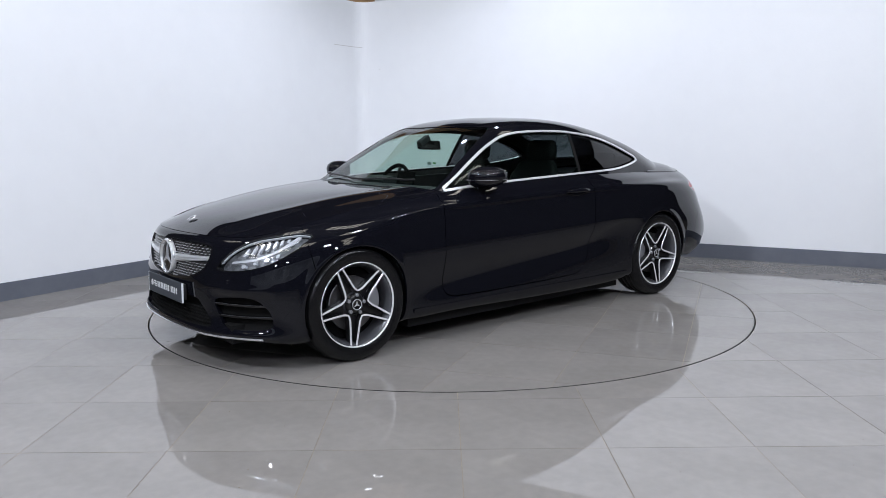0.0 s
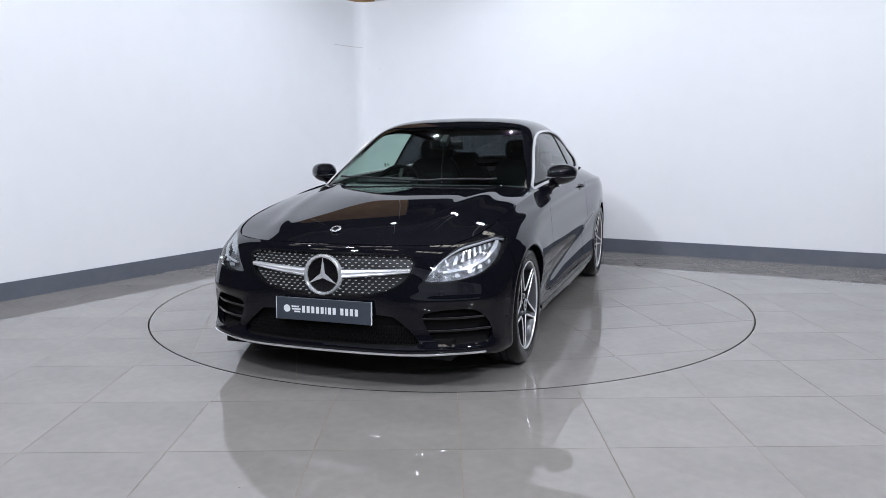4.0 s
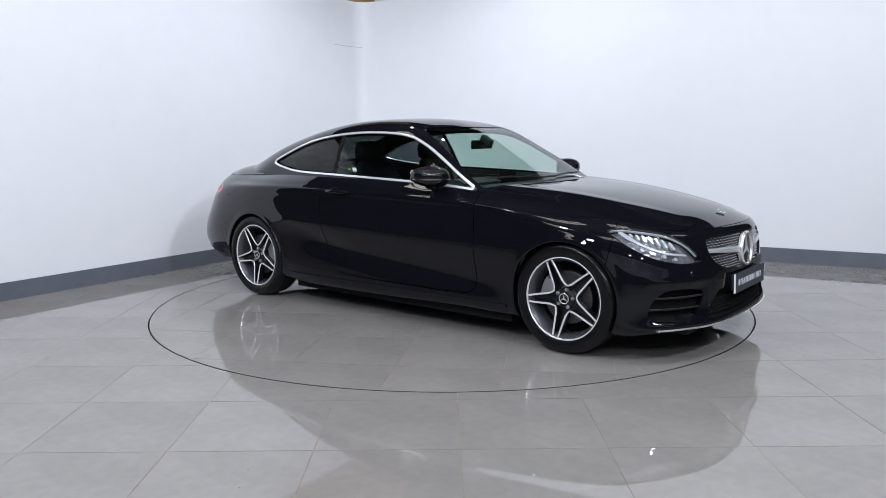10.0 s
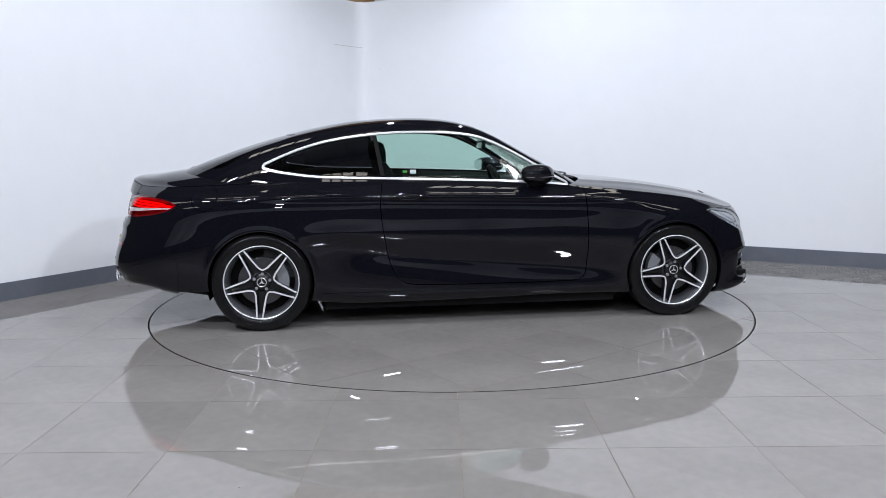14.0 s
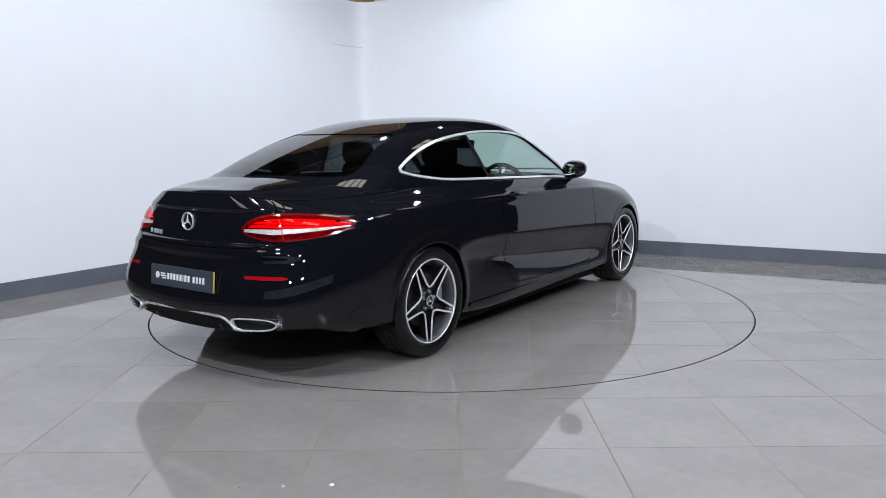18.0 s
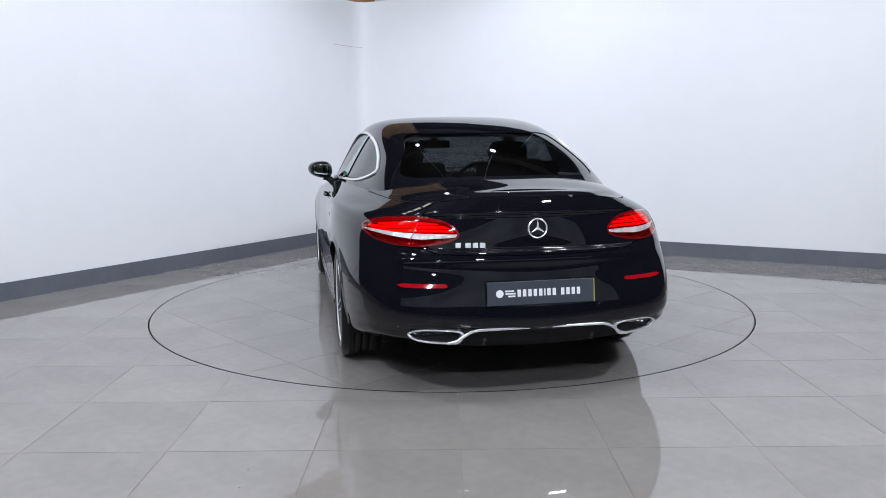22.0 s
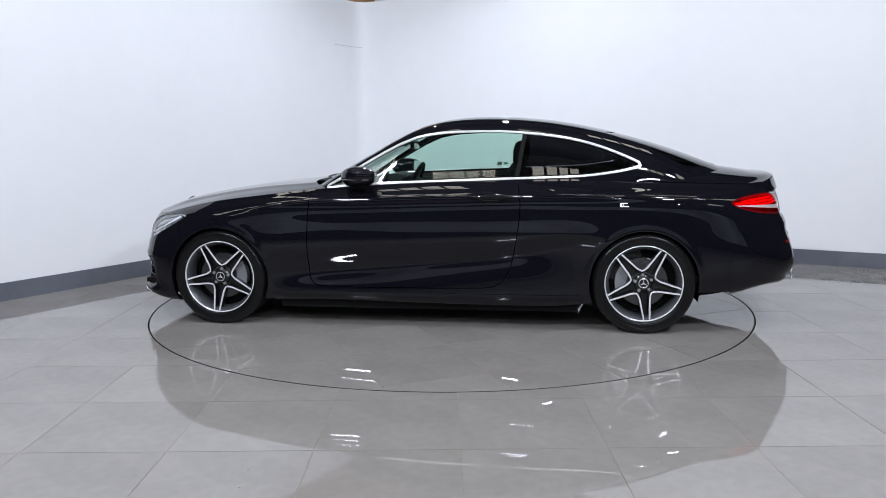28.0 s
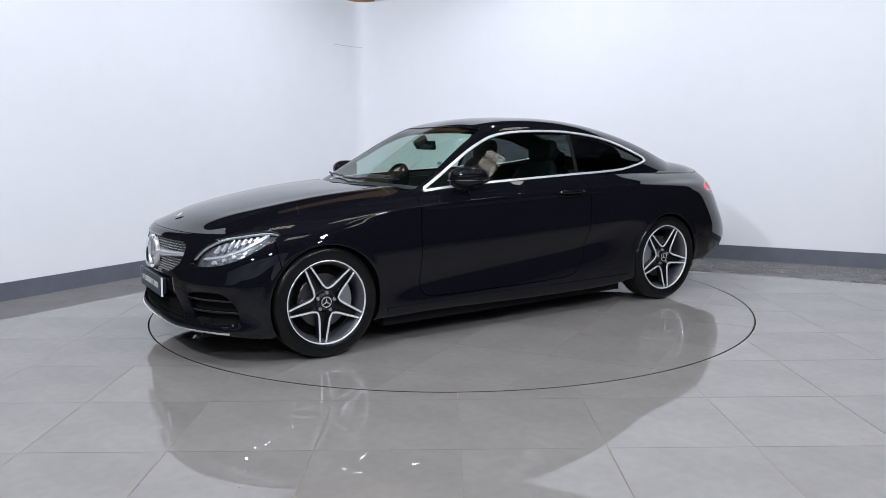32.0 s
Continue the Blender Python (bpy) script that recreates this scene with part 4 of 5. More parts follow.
emblem = part("front_emblem_disc", fixed(*lathe([(0, .004), (.088, .002), (.093, -.03)], 48)), GLOSS, car, smooth=30)
EM = Matrix.Translation((2.168, 0, .587)) @ pose(0, 0, 0, 0, 0, -90) @ pose(0, 0, 0, 3, 0, 0)
emblem.matrix_basis = EM
part("emblem_ring", fixed(*lathe([(.086, -.01), (.087, .010), (.092, .016), (.099, .017), (.105, .011), (.107, -.01)], 64)), CHROME, emblem, "thick chrome emblem ring", smooth=40)
part("emblem_star", star_bm(.091, .006, .016, .17), CHROME, emblem, "three-armed chrome star")
# round badge on the hood
b = part("hood_badge", fixed(*lathe([(0, .004), (.026, .003), (.029, 0)], 32)), CHROME, car, smooth=30)
b.matrix_basis = facing((2.012, 0, .803), (.42, 0, .9), (1, 0, 0)) @ pose(0, 0, 0, 90)
part("badge_face", fixed(*lathe([(0, .0045), (.016, .0042), (.017, .002)], 24)), GLOSS, b)

# intakes
for turn in (lambda p: p, mirrored):
    skin("side_intake", turn(moved(cut(SIDE, least(over(SIDE_INTAKE, -.004), FRONT)), -.045)), UNDER, car, flange=0)
    wall = ring_of(cut(SIDE, FRONT), SIDE_INTAKE, .008, 0)
    skin("intake_rim", turn(moved(wall, -.0005)), PAINT, car, flange=0.035)
    for zz, u0, u1 in ((.378, 2.1, 3.8), (.315, 2.22, 4.0)):
        fin = cut(cut(SIDE, lambda r, zz=zz: .0055 - np.abs(r[:, 2] - zz)), lambda r, a=u0, b=u1: np.minimum(r[:, 6] - a, b - r[:, 6]))
        skin("intake_fin", turn(moved(fin, -.006)), GLOSS, car, "gloss black fin across the intake", flange=0.03)
        edge = cut(fin, lambda r, zz=zz: r[:, 2] - zz - .0042)
        skin("fin_edge", turn(moved(edge, -.0045)), RIMGREY, car, "thin bright edge of the intake fin", flange=0.004)
skin("lower_intake", both(moved(cut(cut(SIDE, least(over(INTAKE, -.004), FRONT)), lambda r: 3.2 - r[:, 6]), -.05)), UNDER, car, flange=0)
v, f = [], []
for r_ in range(7):
    for k in range(-18, 19):
        y, z = k * .026 + (.013 if r_ % 2 else 0), .222 + r_ * .0175
        if INTAKE(np.array([[0, y, z, 0, 0, 0, 0, 0.]]))[0] > .006:
            p, n = nose(y, z)
            b0 = len(v)
            for q, d in ((.0105, -.03), (.0105, -.018), (.0075, -.018), (.0075, -.034)):
                v += [(p.x + d, y + q * cos(pi / 6 + i * pi / 3), z + q * sin(pi / 6 + i * pi / 3)) for i in range(6)]
            for j in range(3):
                f += [(b0 + j * 6 + i, b0 + j * 6 + (i + 1) % 6, b0 + j * 6 + 6 + (i + 1) % 6, b0 + j * 6 + 6 + i) for i in range(6)]
mesh_object("intake_mesh", v, f, UNDER, car, "black honeycomb mesh of the lower intake")["kind"] = "stuff"
lip = cut(cut(moved(SIDE, .006), lambda r: .0048 - np.abs(r[:, 2] - .202)), lambda r: 3.75 - r[:, 6])
skin("front_lip", both(lip), SILVERLIP, car, "polished metal lip under the front bumper", flange=0.01)

# number plates with plain print
def plate(name, m, w, h, holder):
    ob = part(name, box_bm((w, h, .006), None, .002, 1), PLATE, car, "slate blue display plate with white print")
    ob.matrix_basis = m
    bm = bmesh.new()
    bmesh.ops.create_circle(bm, cap_ends=True, segments=20, radius=h * .165)
    bmesh.ops.translate(bm, vec=(-w * .385, 0, .0036), verts=bm.verts)
    part("print_dot", bm, PRINT, ob)
    bm = bmesh.new()
    for i, (yy, ww) in enumerate(((.10, .062), (-.01, .072), (-.12, .05))):
        box_bm((w * ww * 1.3, h * .07, .0006), pose(-w * .295 + w * .01 * i, h * yy, .0034), bm=bm)
    part("print_mark", bm, PRINT, ob)
    x = -w * .225
    for i in range(13):
        wid = .016 if i == 5 else .0385
        if i == 8:
            x += w * .03
        else:
            part("print_bar", box_bm((w * wid * .82, h * .30, .0006), pose(x + w * wid / 2, 0, .0034)), PRINT, ob)
            x += w * (wid + .0115)
    return ob


fp = plate("front_plate", facing((2.200, .010, .410), (1, 0, .03)), .53, .116, None)
part("plate_holder", box_bm((.50, .09, .03), facing((2.182, .010, .41), (1, 0, .03)), .004), TRIMB, car)
rp = plate("rear_plate", facing((-2.465, 0, .540), (-1, 0, .10)), .53, .112, None)
part("plate_edge", box_bm((.0035, .110, .008), pose(.2665, 0, -.001), .001, 1), YELLOW, rp, "yellow acrylic edge")
for s in (1, -1):
    part("plate_edge", box_bm((.0035, .114, .011), pose(s * .2665, 0, -.002), .001, 1), PRINT, fp, "white acrylic edge")
part("rear_plate_recess", box_bm((.54, .118, .02), facing((-2.444, 0, .540), (-1, 0, .12)), .006), GLOSS, car)

# headlamps
BAR = inside([(2.55, .603), (3.3, .622), (4.0, .660), (4.7, .712), (4.98, .742), (4.86, .748), (4.0, .672), (3.3, .634), (2.58, .615)], .19)
for turn in (lambda p: p, mirrored):
    lamp = skin("headlamp", turn(moved(cut(SIDE, over(HEADLAMP, -.004)), -.05)), LAMPBOWL, car, "clear LED headlamp with chrome blocks", flange=0)
    skin("lamp_rim", turn(moved(ring_of(SIDE, HEADLAMP, .006, 0), -.001)), GLOSS, lamp, flange=.05)
    skin("light_bar", turn(moved(cut(SIDE, BAR), -.014)), LEDW, lamp, "white daytime light bar", flange=.012)
    brow = cut(ring_of(SIDE, HEADLAMP, .013, -.008), lambda r: r[:, 2] - .60 - .05 * (r[:, 6] - 2.3))
    skin("light_brow", turn(moved(brow, -.012)), LEDW, lamp, flange=.012)
    for k in range(7):
        u0, z0 = 2.85 + .26 * k, .645 + .0125 * k
        blk = inside([(u0, z0), (u0 + .13, z0 + .006), (u0 + .24, z0 + .05 + .006 * (k % 2)), (u0 + .15, z0 + .046)], .19)
        skin("led_block", turn(moved(cut(cut(SIDE, blk), over(HEADLAMP, .020)), -.022)), LEDW, lamp, flange=.02)
        if k > 3:
            continue
        u0, z0 = 2.85 + .40 * k, .582 + .020 * k
        blk = inside([(u0, z0), (u0 + .17, z0 + .005), (u0 + .14, z0 + .024), (u0 + .05, z0 + .021)], .19)
        skin("led_lens", turn(moved(cut(cut(SIDE, blk), over(HEADLAMP, .006)), -.02)), LEDW, lamp, flange=.02)
    skin("lamp_cover", turn(moved(cut(SIDE, over(HEADLAMP, .001)), -.003)), LENS, lamp, flange=0).visible_shadow = False

# tail lamps, in a wing part and a boot part
SPLIT = lambda r: r[:, 6] - 15.05
WHITE = lambda r: least(lambda q: .818 + .005 * (15.2 - q[:, 6]) - q[:, 2], lambda q: q[:, 2] - .79 - np.abs(q[:, 6] - 15.25) * .018)(r)
for turn in (lambda p: p, mirrored):
    lamp = skin("tail_lamp", turn(moved(cut(SIDE, over(TAILLAMP, -.004)), -.035)), REFLECTOR, car, "red tail lamp with a white strip", flange=0)
    skin("lamp_edge", turn(moved(ring_of(SIDE, TAILLAMP, .009, 0), -.001)), DARKRED, lamp, flange=.036)
    for sgn in (1, -1):
        half = cut(cut(SIDE, over(TAILLAMP, .003)), lambda r, s=sgn: s * SPLIT(r) - .008)
        skin("red_lens", turn(moved(cut(half, lambda r: -WHITE(r)), -.002)), REDGLASS, lamp, "bright red lens", flange=0)
        skin("white_lens", turn(moved(cut(half, WHITE), -.004)), LENSW, lamp, "clear white reversing lens", flange=.01)
        for zc in (.832, .851, .870):
            rib = cut(cut(half, lambda r, zc=zc: .0055 - np.abs(r[:, 2] - zc - .006 * np.sin(r[:, 6] * 2.2))), over(TAILLAMP, .014))
            skin("light_guide", turn(moved(rib, -.022)), REDGUIDE, lamp, flange=.012)

# rear bumper pieces
REFL = inside(rounded([(.445, .570), (.44, .578), (.45, .588), (.645, .589), (.675, .579), (.645, .570)], 0), 1, 1, 2)
BACK = lambda r: -1.5 - r[:, 0]
DIFF = inside(rounded([(-.1, .362), (.33, .362), (.40, .31), (.62, .30), (.66, .1), (-.1, .1)], 1), 1, 1, 2)
for turn in (lambda p: p, mirrored):
    skin("rear_reflector", turn(moved(cut(SIDE, least(REFL, BACK)), .003)), RED, car, "thin red reflector", flange=.006)
skin("diffuser", both(moved(cut(SIDE, least(DIFF, BACK)), .004)), UNDER, car, "black plastic diffuser", flange=.012)


def outlet(y, d=0.0):
    """The plane of the exhaust trims, bowed like the bumper."""
    return -2.452 - d + .5 * max(0, abs(y) - .34) ** 1.35


strip = [Vector((outlet(y, .016), y, .371)) for y in np.linspace(-.31, .31, 15)]
ends = [Vector((outlet(y, .018), y, z)) for y, z in ((.345, .364), (.375, .346), (.405, .322), (.45, .309))]
path = [Vector((p.x, -p.y, p.z)) for p in ends[::-1]] + strip + ends
part("bumper_strip", fixed(*tube(path, .0075, 8)), CHROME, car, "bright chrome strip across the rear bumper", smooth=60)
for s in (1, -1):
    outline = rounded([(.372, .352), (.40, .371), (.575, .373), (.625, .355), (.632, .345), (.59, .316), (.42, .308), (.395, .318)], 2)
    cy, cz = .505, .341
    rings = []
    for k, d in ((1.0, -.05), (1.0, .012), (.98, .022), (.93, .022), (.90, .014), (.89, -.01)):
        rings.append([(outlet(y, d), s * (cy + (y - cy) * k), cz + (z - cz) * k) for y, z in outline])
    ex = part("exhaust_trim", fixed(*loft(rings, False)), CHROME, car, "chrome exhaust trim", smooth=40)
    part("exhaust_rim", fixed(*tube([(outlet(y, .018), s * y, z) for y, z in outline], .0045, 8, True)), CHROME, ex, smooth=60)
    part("exhaust_mouth", fixed([(outlet(y, .002), s * (cy + (y - cy) * .92), cz + (z - cz) * .92) for y, z in outline], [tuple(range(len(outline)))]), UNDER, ex)
# diffuser fins between the trims
for y in (-.27, -.16, -.055, .055, .16, .27):
    v, f = prism([(-2.44, .35), (-2.445, .315), (-2.42, .283), (-2.20, .275), (-2.20, .33)], y - .008, y + .008)
    part("diffuser_fin", fixed(v, f), TRIMB, car)
# star on the boot and the type bars
em = new("rear_emblem")
em.parent = car
em.matrix_basis = facing((-2.404, 0, .838), (-1, 0, .06)) @ pose(0, 0, 0, 90) @ pose(0, 0, 0, 0, 180, 0)
part("emblem_ring", fixed(*lathe([(.041, -.004), (.042, .004), (.0455, .007), (.049, .004), (.050, -.004)], 40)), CHROME, em, smooth=40)
part("emblem_star", star_bm(.044, .003, .009, .16), CHROME, em)
for i in range(4):
    y = .380 - i * .034 - (.012 if i else 0)
    p, n = tail(y, .763)
    part("type_bar", box_bm((.026, .024, .004), facing(p + n * .002, n), .001, 1), SATIN, car, "small chrome type mark")


# door mirrors
def superball(a, b, c, e1, e2, nu=20, nv=14):
    rings = []
    sg = lambda v, e: (abs(v) ** e) * (1 if v >= 0 else -1)
    for i in range(nv + 1):
        t = -pi / 2 + pi * i / nv
        rings.append([(a * sg(cos(t), e1) * sg(cos(2 * pi * k / nu), e2), b * sg(cos(t), e1) * sg(sin(2 * pi * k / nu), e2), c * sg(sin(t), e1)) for k in range(nu)])
    return loft(rings, False)


for s in (1, -1):
    mir = new("door_mirror")
    mir.parent = car
    mir.matrix_basis = pose(.415, s * .888, 1.013, 0, 0, 0)
    mir["label"] = "gloss black door mirror"
    v, f = superball(.112, .094, .067, .85, .80, 32, 18)
    v = [(max(-.085, x * (1 if x > 0 else 1.05) * (1 - .18 * max(0, y / .1)) + .012) - .42 * y, s * (y + .008 * (x > 0)), z * (1 - .16 * (y / .1)) + .008 * (y / .1)) for x, y, z in v]
    bm = fixed(v, f)
    part("housing", bm, PAINT, mir, smooth=50)
    v, f = superball(.004, .056, .042, .3, .6, 24, 12)
    v = [(x - .0835 - .42 * y, s * (y + .002), z * (1 - .12 * (y / .1)) + .002) for x, y, z in v]
    part("mirror_glass", fixed(v, f), MIRROR, mir, "silver mirror glass", smooth=40)
    v, f = superball(.111, .095, .0035, .6, .75, 28, 8)
    part("indicator_strip", fixed([(x * (1 if x > 0 else .75) + .014 - .42 * y, s * (y + .002), z - .016) for x, y, z in v], f), CALIPER, mir, "pale indicator strip", smooth=50)
    rings = []
    for t, w, h in ((0, .055, .030), (.4, .045, .026), (.75, .040, .022), (1, .05, .03)):
        c = Vector((.02, s * -.105, -.100)).lerp(Vector((.0, s * -.02, -.055)), t)
        rings.append([c + Vector((w * cos(a), s * -h * .3 * sin(a), h * sin(a))) for a in [2 * pi * k / 14 for k in range(14)]])
    part("stalk", fixed(*loft(rings)), GLOSS, mir, smooth=50)
    # door handle with its dished recess
    p, n = flank(-.44, .878, s)
    m = facing(p, n)
    hd = new("door_handle")
    hd.parent = car
    hd.matrix_basis = m
    v, f = superball(.098, .032, .0016, .5, .9, 28, 6)
    part("recess", fixed([(x, y, z - .0002) for x, y, z in v], f), PAINT, hd, smooth=40)
    rings = []
    for t in np.linspace(-1, 1, 11):
        lift = .030 - .018 * abs(t) ** 4
        hh = .0125 * (1 - .35 * abs(t) ** 3)
        rings.append([(.118 * t, hh * cos(a), lift + .0075 * sin(a)) for a in [2 * pi * k / 10 for k in range(10)]])
    part("grip", fixed(*loft(rings)), PAINT, hd, smooth=50)
    for t in (-1, 1):
        part("foot", box_bm((.026, .018, .03), pose(.098 * t, 0, .008), .004), PAINT, hd)
    # small black corner at the mirror's foot and a parking sensor in each bumper
    for u_y, z, fn in ((.60, .505, nose), (.52, .47, tail), (.30, .46, tail)):
        p, n = fn(s * u_y, z)
        part("parking_sensor", fixed(*lathe([(0, .0015), (.010, .0012), (.0115, 0)], 16)), PAINT, car).matrix_basis = facing(p + n * .0005, n) @ pose(0, 0, 0, 90)

# wipers
for y0, y1 in ((-.62, -.02), (-.02, .52)):
    pts = []
    for t in np.linspace(0, 1, 7):
        y = y0 + (y1 - y0) * t
        d = (ROOF[0][:, 1] - abs(y)) ** 2 + 4 * (ROOF[0][:, 6] - .55 - .12 * sin(pi * t)) ** 2
        r = ROOF[0][np.argmin(d)]
        pts.append((r[0] + r[3] * .014, y, r[2] + r[5] * .014))
    part("wiper", fixed(*tube(pts, .007, 6)), TRIMB, car, smooth=60)

# cabin: lining, door cards, dash, seats, wheel, mirror
lining = cut(moved(ROOF, -.028), neg(over(WSCREEN, -.05)))
lining = cut(cut(lining, neg(over(BACKLIGHT, -.03))), neg(least(over(SIDEGLASS, -.012), side_only)))
skin("roof_lining", both(cut(lining, lambda r: r[:, 6] - .3)), LINING, car, flange=0)
part("cabin_floor", box_bm((2.9, 1.5, .04), pose(-.55, 0, .34)), CABIN, car)
for s in (1, -1):
    v, f = prism([(.70, .34), (.62, .90), (.30, .925), (-.60, .945), (-1.30, .955), (-1.45, .34)], s * .70, s * .775)
    part("door_card", fixed(v, f), CABIN, car, smooth=20)
v, f = prism(rounded([(.92, .60), (.88, .905), (.60, .945), (.46, .93), (.40, .86), (.46, .72), (.55, .50), (.9, .45)], 2), -.70, .70)
part("dashboard", fixed(v, f), CABIN, car, "black moulded dashboard", smooth=40)
v, f = prism(rounded([(.52, .94), (.42, .985), (.30, .965), (.38, .90)], 1), -.60, -.18)
part("instrument_hood", fixed(v, f), CABIN, car, smooth=40)
part("centre_screen", box_bm((.012, .20, .11), pose(.43, .02, .965, 0, -12), .004), LEATHER, car, "upright black screen on the dash")
v, f = prism(rounded([(.45, .45), (.45, .62), (-.2, .60), (-.55, .62), (-.6, .4)], 1), -.11, .11)
part("centre_console", fixed(v, f), CABIN, car, smooth=40)
SW = Matrix.Translation((.27, -.37, .885)) @ pose(0, 0, 0, 0, 66, 0)
ring = [(.178 * cos(a), .178 * sin(a), 0) for a in [2 * pi * k / 40 for k in range(40)]]
sw = part("steering_wheel", fixed(*tube(ring, .016, 10, True)), LEATHER, car, "black leather steering wheel", smooth=60)
sw.matrix_basis = SW
part("wheel_boss", box_bm((.13, .12, .05), pose(0, 0, -.01), .02, 3), CABIN, sw)
for a in (0, 180, 265):
    part("wheel_spoke", box_bm((.13, .03, .014), pose(.11 * cos(radians(a - 90)), .11 * sin(radians(a - 90)), -.004, 0, 0, a - 90), .004), CABIN, sw)


def seat_shell(rings_def, n=20):
    rings = []
    for cx, cz, hx, hy, lean in rings_def:
        ring = []
        for k in range(n):
            a = 2 * pi * k / n
            ca, sa = cos(a), sin(a)
            px = hx * (abs(ca) ** .6) * (1 if ca >= 0 else -1)
            py = hy * (abs(sa) ** .5) * (1 if sa >= 0 else -1)
            px += lean * (abs(py) / hy) ** 2 * .03
            ring.append((cx + px, py, cz))
        rings.append(ring)
    return loft(rings)


for y in (-.37, .37):
    st = new("front_seat")
    st.parent = car
    st.matrix_basis = pose(-.28, y, 0)
    st["label"] = "black leather sport seat"
    v, f = prism(rounded([(.28, .40), (.30, .52), (.22, .56), (-.18, .52), (-.24, .50), (-.24, .38)], 2), -.25, .25)
    part("cushion", fixed(v, f), LEATHER, st, smooth=40)
    v, f = seat_shell([(-.14, .50, .06, .24, 1), (-.17, .60, .07, .255, 1), (-.22, .78, .065, .26, 1), (-.28, .95, .055, .24, 1), (-.315, 1.05, .045, .185, 1), (-.33, 1.085, .03, .14, 1)])
    part("backrest", fixed(v, f), LEATHER, st, smooth=50)
    v, f = seat_shell([(-.325, 1.07, .035, .10, 0), (-.33, 1.10, .048, .135, 0), (-.335, 1.17, .050, .14, 0), (-.34, 1.22, .040, .12, 0), (-.345, 1.235, .02, .09, 0)])
    part("headrest", fixed(v, f), LEATHER, st, smooth=50)
    bs = new("rear_seat")
    bs.parent = car
    bs.matrix_basis = pose(-1.02, y * .95, 0)
    bs["label"] = "black leather rear seat"
    v, f = prism(rounded([(.28, .40), (.30, .54), (.22, .57), (-.15, .53), (-.2, .40)], 2), -.29, .29)
    part("cushion", fixed(v, f), LEATHER, bs, smooth=40)
    v, f = seat_shell([(-.13, .50, .06, .28, 1), (-.20, .70, .06, .29, 1), (-.28, .92, .05, .27, 1), (-.31, .99, .03, .22, 1)])
    part("backrest", fixed(v, f), LEATHER, bs, smooth=50)
    v, f = seat_shell([(-.33, .98, .03, .10, 0), (-.335, 1.02, .04, .125, 0), (-.345, 1.10, .035, .115, 0), (-.35, 1.12, .015, .09, 0)])
    part("headrest", fixed(v, f), LEATHER, bs, smooth=50)
v, f = prism([(-1.32, .88), (-1.34, .945), (-1.90, .96), (-1.90, .88)], -.52, .52)
part("parcel_shelf", fixed(v, f), CABIN, car)
part("rear_view_mirror", box_bm((.03, .25, .065), pose(.20, 0, 1.205, 0, 8), .012, 3), GLOSS, car, smooth=40)
part("mirror_foot", box_bm((.10, .05, .05), pose(.245, 0, 1.235, 0, 30), .012), CABIN, car)
# stickers in the side window's corner
part("window_sticker", box_bm((.04, .001, .028), pose(-.40, -.752, 1.035, 12)), PRINT, car, "small white window sticker")
part("window_sticker", box_bm((.028, .001, .016), pose(-.455, -.750, 1.036, 12)), STICKG, car, "small green window sticker")

# ---------- floor and turntable ----------
hole = [((DISC_R + .001) * cos(2 * pi * i / 128), (DISC_R + .001) * sin(2 * pi * i / 128)) for i in range(128)]
bm = bmesh.new()
ring = [bm.verts.new((x, y, -0.0010)) for x, y in hole]
outer = []
for x, y in hole:
    k = min((9 if x > 0 else 8) / abs(x) if abs(x) > 1e-9 else 1e9, (8 if y > 0 else 9) / abs(y) if abs(y) > 1e-9 else 1e9)
    outer.append(bm.verts.new((x * k, y * k, -0.0010)))
for i in range(128):
    j = (i + 1) % 128
    bm.faces.new((ring[i], outer[i], outer[j], ring[j]))
    a, b = bm.verts.new((*hole[i], -0.0010)), bm.verts.new((*hole[j], -0.0010))
    c, d = bm.verts.new((*hole[j], -0.06)), bm.verts.new((*hole[i], -0.06))
    bm.faces.new((a, b, c, d))
floor_ob = tagged(part("floor", bm, GROUT), "polished grey porcelain tile floor with brown grout", "floor", kind="structure")
bm = bmesh.new()
bmesh.ops.create_circle(bm, cap_ends=True, segments=64, radius=DISC_R + 0.05)
bmesh.ops.translate(bm, vec=(0, 0, -0.06), verts=bm.verts)
tagged(part("pit", bm, GAP), "dark pit under the turntable", "pit", kind="structure")

turntable = tagged(new("turntable"), "round tiled car turntable flush with the floor", "turntable")
bm = bmesh.new()
bmesh.ops.create_cone(bm, cap_ends=True, segments=128, radius1=DISC_R - 0.010, radius2=DISC_R - 0.010, depth=0.04)
bmesh.ops.translate(bm, vec=(0, 0, -0.0210), verts=bm.verts)
part("platform", bm, GROUT, turntable)
v, f = lathe([(DISC_R - .007, -.03), (DISC_R - .007, -.0005), (DISC_R - .010, -.0005), (DISC_R - .010, -.03)], 160)
mesh_object("edge_strip", [(x, z, y) for x, y, z in v], f, GAP, turntable, "black steel edge of the platform")


def tile_mesh(poly, z0, z1):
    n = len(poly)
    cx, cy = sum(p[0] for p in poly) / n, sum(p[1] for p in poly) / n
    low = [(x - cx, y - cy, z0) for x, y in poly]
    top = [(x - cx, y - cy, z1 - 0.0003) for x, y in poly]
    ins = []
    for x, y, z in top:
        d = max(sqrt(x * x + y * y), 1e-6)
        ins.append((x * (1 - 0.0001 / d), y * (1 - 0.0001 / d), z1))
    faces = [tuple(range(2 * n, 3 * n))]
    for i in range(n):
        j = (i + 1) % n
        faces += [(i, j, n + j, n + i), (n + i, n + j, 2 * n + j, 2 * n + i)]
    return low + top + ins, faces, cx, cy


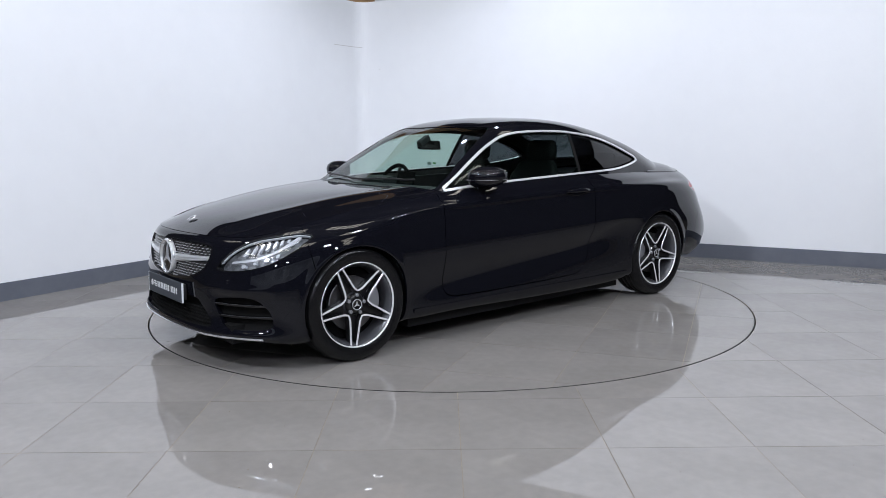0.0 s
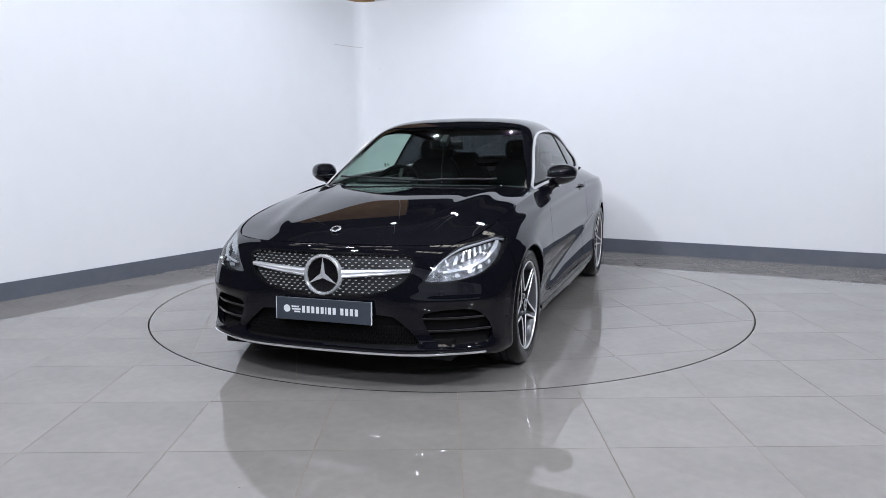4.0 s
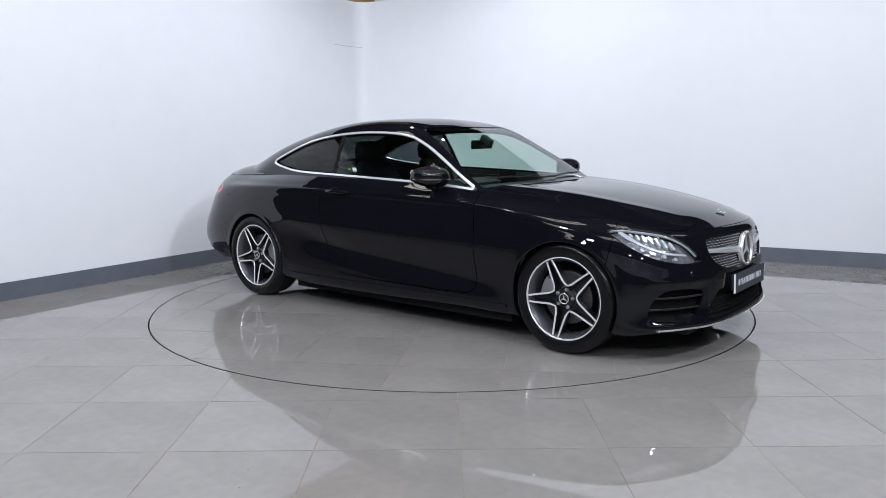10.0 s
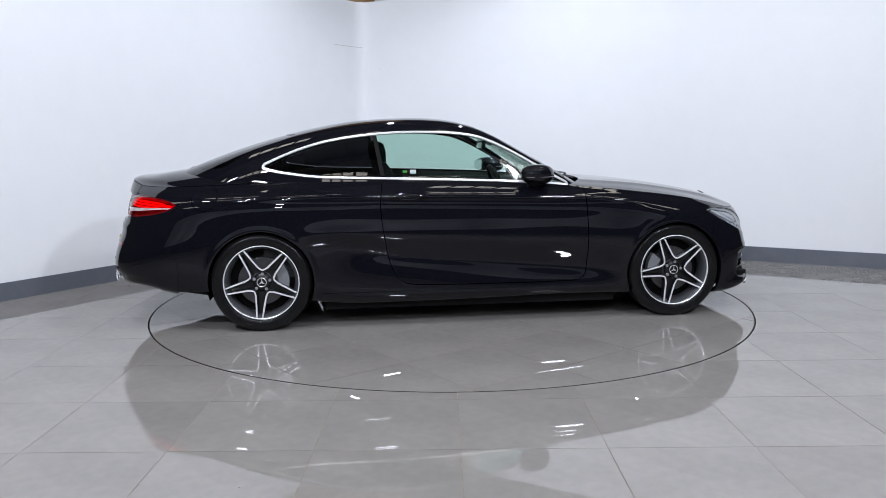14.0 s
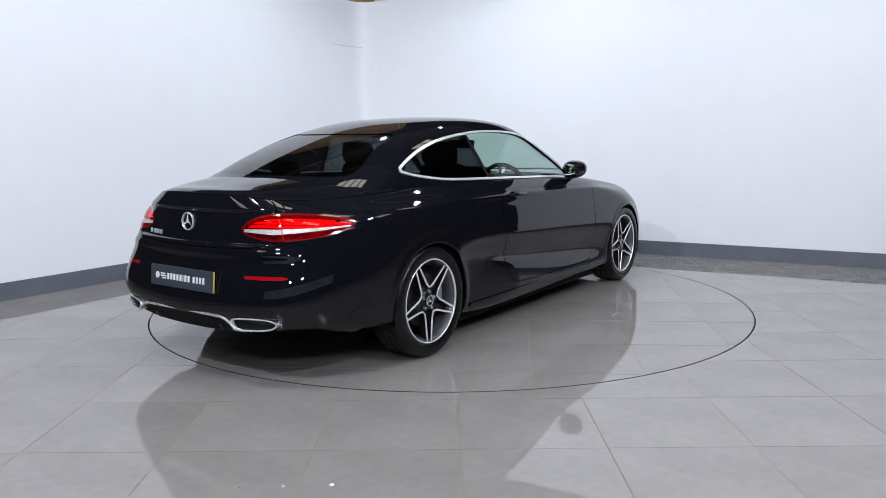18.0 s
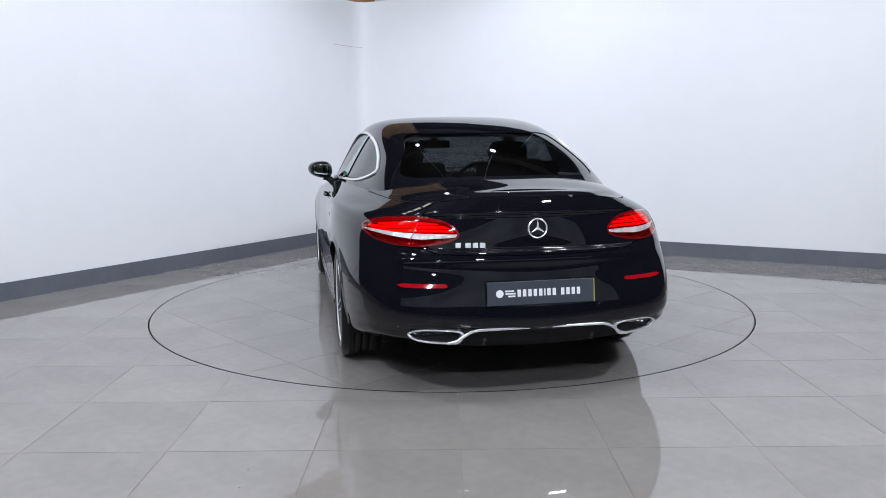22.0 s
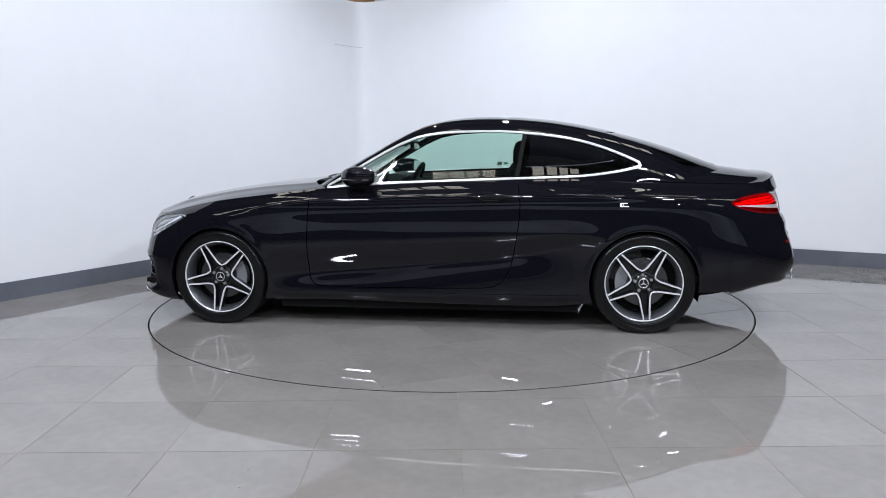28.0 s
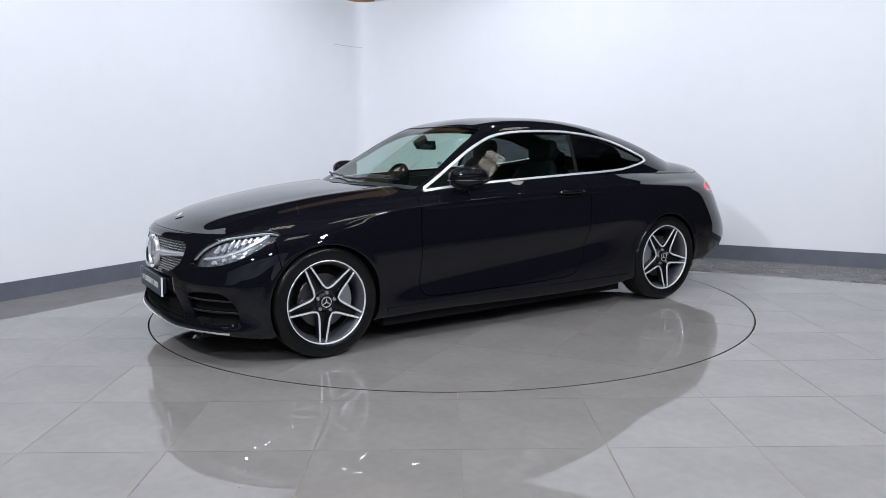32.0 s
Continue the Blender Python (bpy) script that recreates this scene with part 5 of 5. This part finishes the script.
def lay(poly, parent, tilt):
    area2 = sum(p[0] * q[1] - q[0] * p[1] for p, q in zip(poly, poly[1:] + poly[:1]))
    if len(poly) < 3 or abs(area2) < 0.004:
        return
    if area2 < 0:
        poly = poly[::-1]
    v, f, cx, cy = tile_mesh(poly, -0.004, 0.0)
    ob = mesh_object("tile", v, f, TILE, parent)
    ob.location = (cx, cy, random.uniform(-.0003, .0003))
    ob.rotation_euler = (random.gauss(0, tilt), random.gauss(0, tilt), 0)


def chop(poly, k):
    """Outside of the circle, in small chords."""
    out = []
    for p, q in zip(poly, poly[1:] + poly[:1]):
        out.append(p)
        for i in range(1, k):
            out.append((p[0] + (q[0] - p[0]) * i / k, p[1] + (q[1] - p[1]) * i / k))
    return out


def circle_cut(cell, rad, keep_out):
    """The part of a square cell outside (or inside) the circle; the outside may need two pieces, and is cut by strips."""
    x0, y0 = cell[0]
    x1, y1 = cell[2]
    if not keep_out:
        poly = chop(cell, 24)
        poly = clip2(poly, lambda p: rad - sqrt(p[0] ** 2 + p[1] ** 2))
        out = []
        for p, q in zip(poly, poly[1:] + poly[:1]):
            out.append(p)
            if abs(sqrt(p[0] ** 2 + p[1] ** 2) - rad) < 2e-3 and abs(sqrt(q[0] ** 2 + q[1] ** 2) - rad) < 2e-3:
                a, b = atan2(p[1], p[0]), atan2(q[1], q[0])
                d = (b - a + pi) % (2 * pi) - pi
                for i in range(1, 12):
                    out.append((rad * cos(a + d * i / 12), rad * sin(a + d * i / 12)))
        return out
    poly = clip2(chop(cell, 24), lambda p: sqrt(p[0] ** 2 + p[1] ** 2) - rad)
    out = []
    for p, q in zip(poly, poly[1:] + poly[:1]):
        out.append(p)
        dp, dq = sqrt(p[0] ** 2 + p[1] ** 2), sqrt(q[0] ** 2 + q[1] ** 2)
        if abs(dp - rad) < 3e-3 and abs(dq - rad) < 3e-3:
            a, b = atan2(p[1], p[0]), atan2(q[1], q[0])
            d = (b - a + pi) % (2 * pi) - pi
            for i in range(1, 12):
                out.append((rad * cos(a + d * i / 12), rad * sin(a + d * i / 12)))
    return out


J = 0.002
random.seed(4)
wall_l = lambda p: (Vector(p) - CORNER).dot(IN_L) - 0.012
wall_r = lambda p: (Vector(p) - CORNER).dot(IN_R) - 0.012
for i in range(-6, 14):
    for j in range(-8, 11):
        x0, y0 = T0X + (i - 1) * TS, T0Y - j * TS
        cell = [(x0 + J, y0 + J), (x0 + TS - J, y0 + J), (x0 + TS - J, y0 + TS - J), (x0 + J, y0 + TS - J)]
        far = max(sqrt(p[0] ** 2 + p[1] ** 2) for p in cell)
        near = min(sqrt(max(min(x0 + TS, 0) if x0 + TS < 0 else max(x0, 0), 0, key=abs) ** 2 + max(min(y0 + TS, 0) if y0 + TS < 0 else max(y0, 0), 0, key=abs) ** 2) for _ in (0,))
        if far < DISC_R:
            continue
        poly = cell
        if near < DISC_R + .01:
            poly = circle_cut(cell, DISC_R + 0.002, True)
        for w in (wall_l, wall_r):
            if len(poly) > 2 and min(w(p) for p in poly) < 0:
                poly = clip2(poly, w)
        if len(poly) > 2:
            lay(poly, floor_ob, 0.0006)
cs, sn = cos(radians(30)), sin(radians(30))
for i in range(-5, 5):
    for j in range(-5, 5):
        a0, b0 = -0.05 + i * TS, 0.01 + j * TS
        cell = [(a0 + J, b0 + J), (a0 + TS - J, b0 + J), (a0 + TS - J, b0 + TS - J), (a0 + J, b0 + TS - J)]
        poly = cell
        if max(sqrt(p[0] ** 2 + p[1] ** 2) for p in cell) > DISC_R - .011:
            poly = circle_cut(cell, DISC_R - 0.011, False)
        # grid axes: one along 120 degrees' normal, one along 30 degrees' normal
        poly = [(p[0] * cs - p[1] * sn, p[0] * sn + p[1] * cs) for p in poly]
        if len(poly) > 2:
            lay(poly, turntable, 0.0005)

# grit and flakes lying on the tiles
rnd = random.Random(5)
v, f = [], []
for i in range(110):
    x, y = rnd.uniform(-3.6, 3.6), rnd.uniform(-3.9, 1.8)
    r, a = rnd.uniform(.0015, .0048), rnd.uniform(0, 6.28)
    b = len(v)
    for k in range(4):
        q = r * rnd.uniform(.5, 1.2)
        v += [(x + q * cos(a + k * 1.57), y + q * sin(a + k * 1.57), .0006), (x + q * .7 * cos(a + k * 1.57), y + q * .7 * sin(a + k * 1.57), .0022)]
    f += [(b, b + 2, b + 3, b + 1), (b + 2, b + 4, b + 5, b + 3), (b + 4, b + 6, b + 7, b + 5), (b + 6, b, b + 1, b + 7), (b + 1, b + 3, b + 5, b + 7)]
tagged(mesh_object("floor_grit", v, f, GROUT), "scattered specks of dirt on the tile floor", "dirt", kind="stuff")


# ---------- what moves ----------
def motions():
    rows_car, rows_disc = [], []
    for t, a in TURN:
        rows_disc.append((t, pose(0, 0, 0, 0, 0, a)))
        rows_car.append((t, pose(0, 0, 0, 0, 0, a) @ pose(CAR_X, CAR_Y, 0)))
    walk(car, rows_car)
    walk(turntable, rows_disc)


motions()
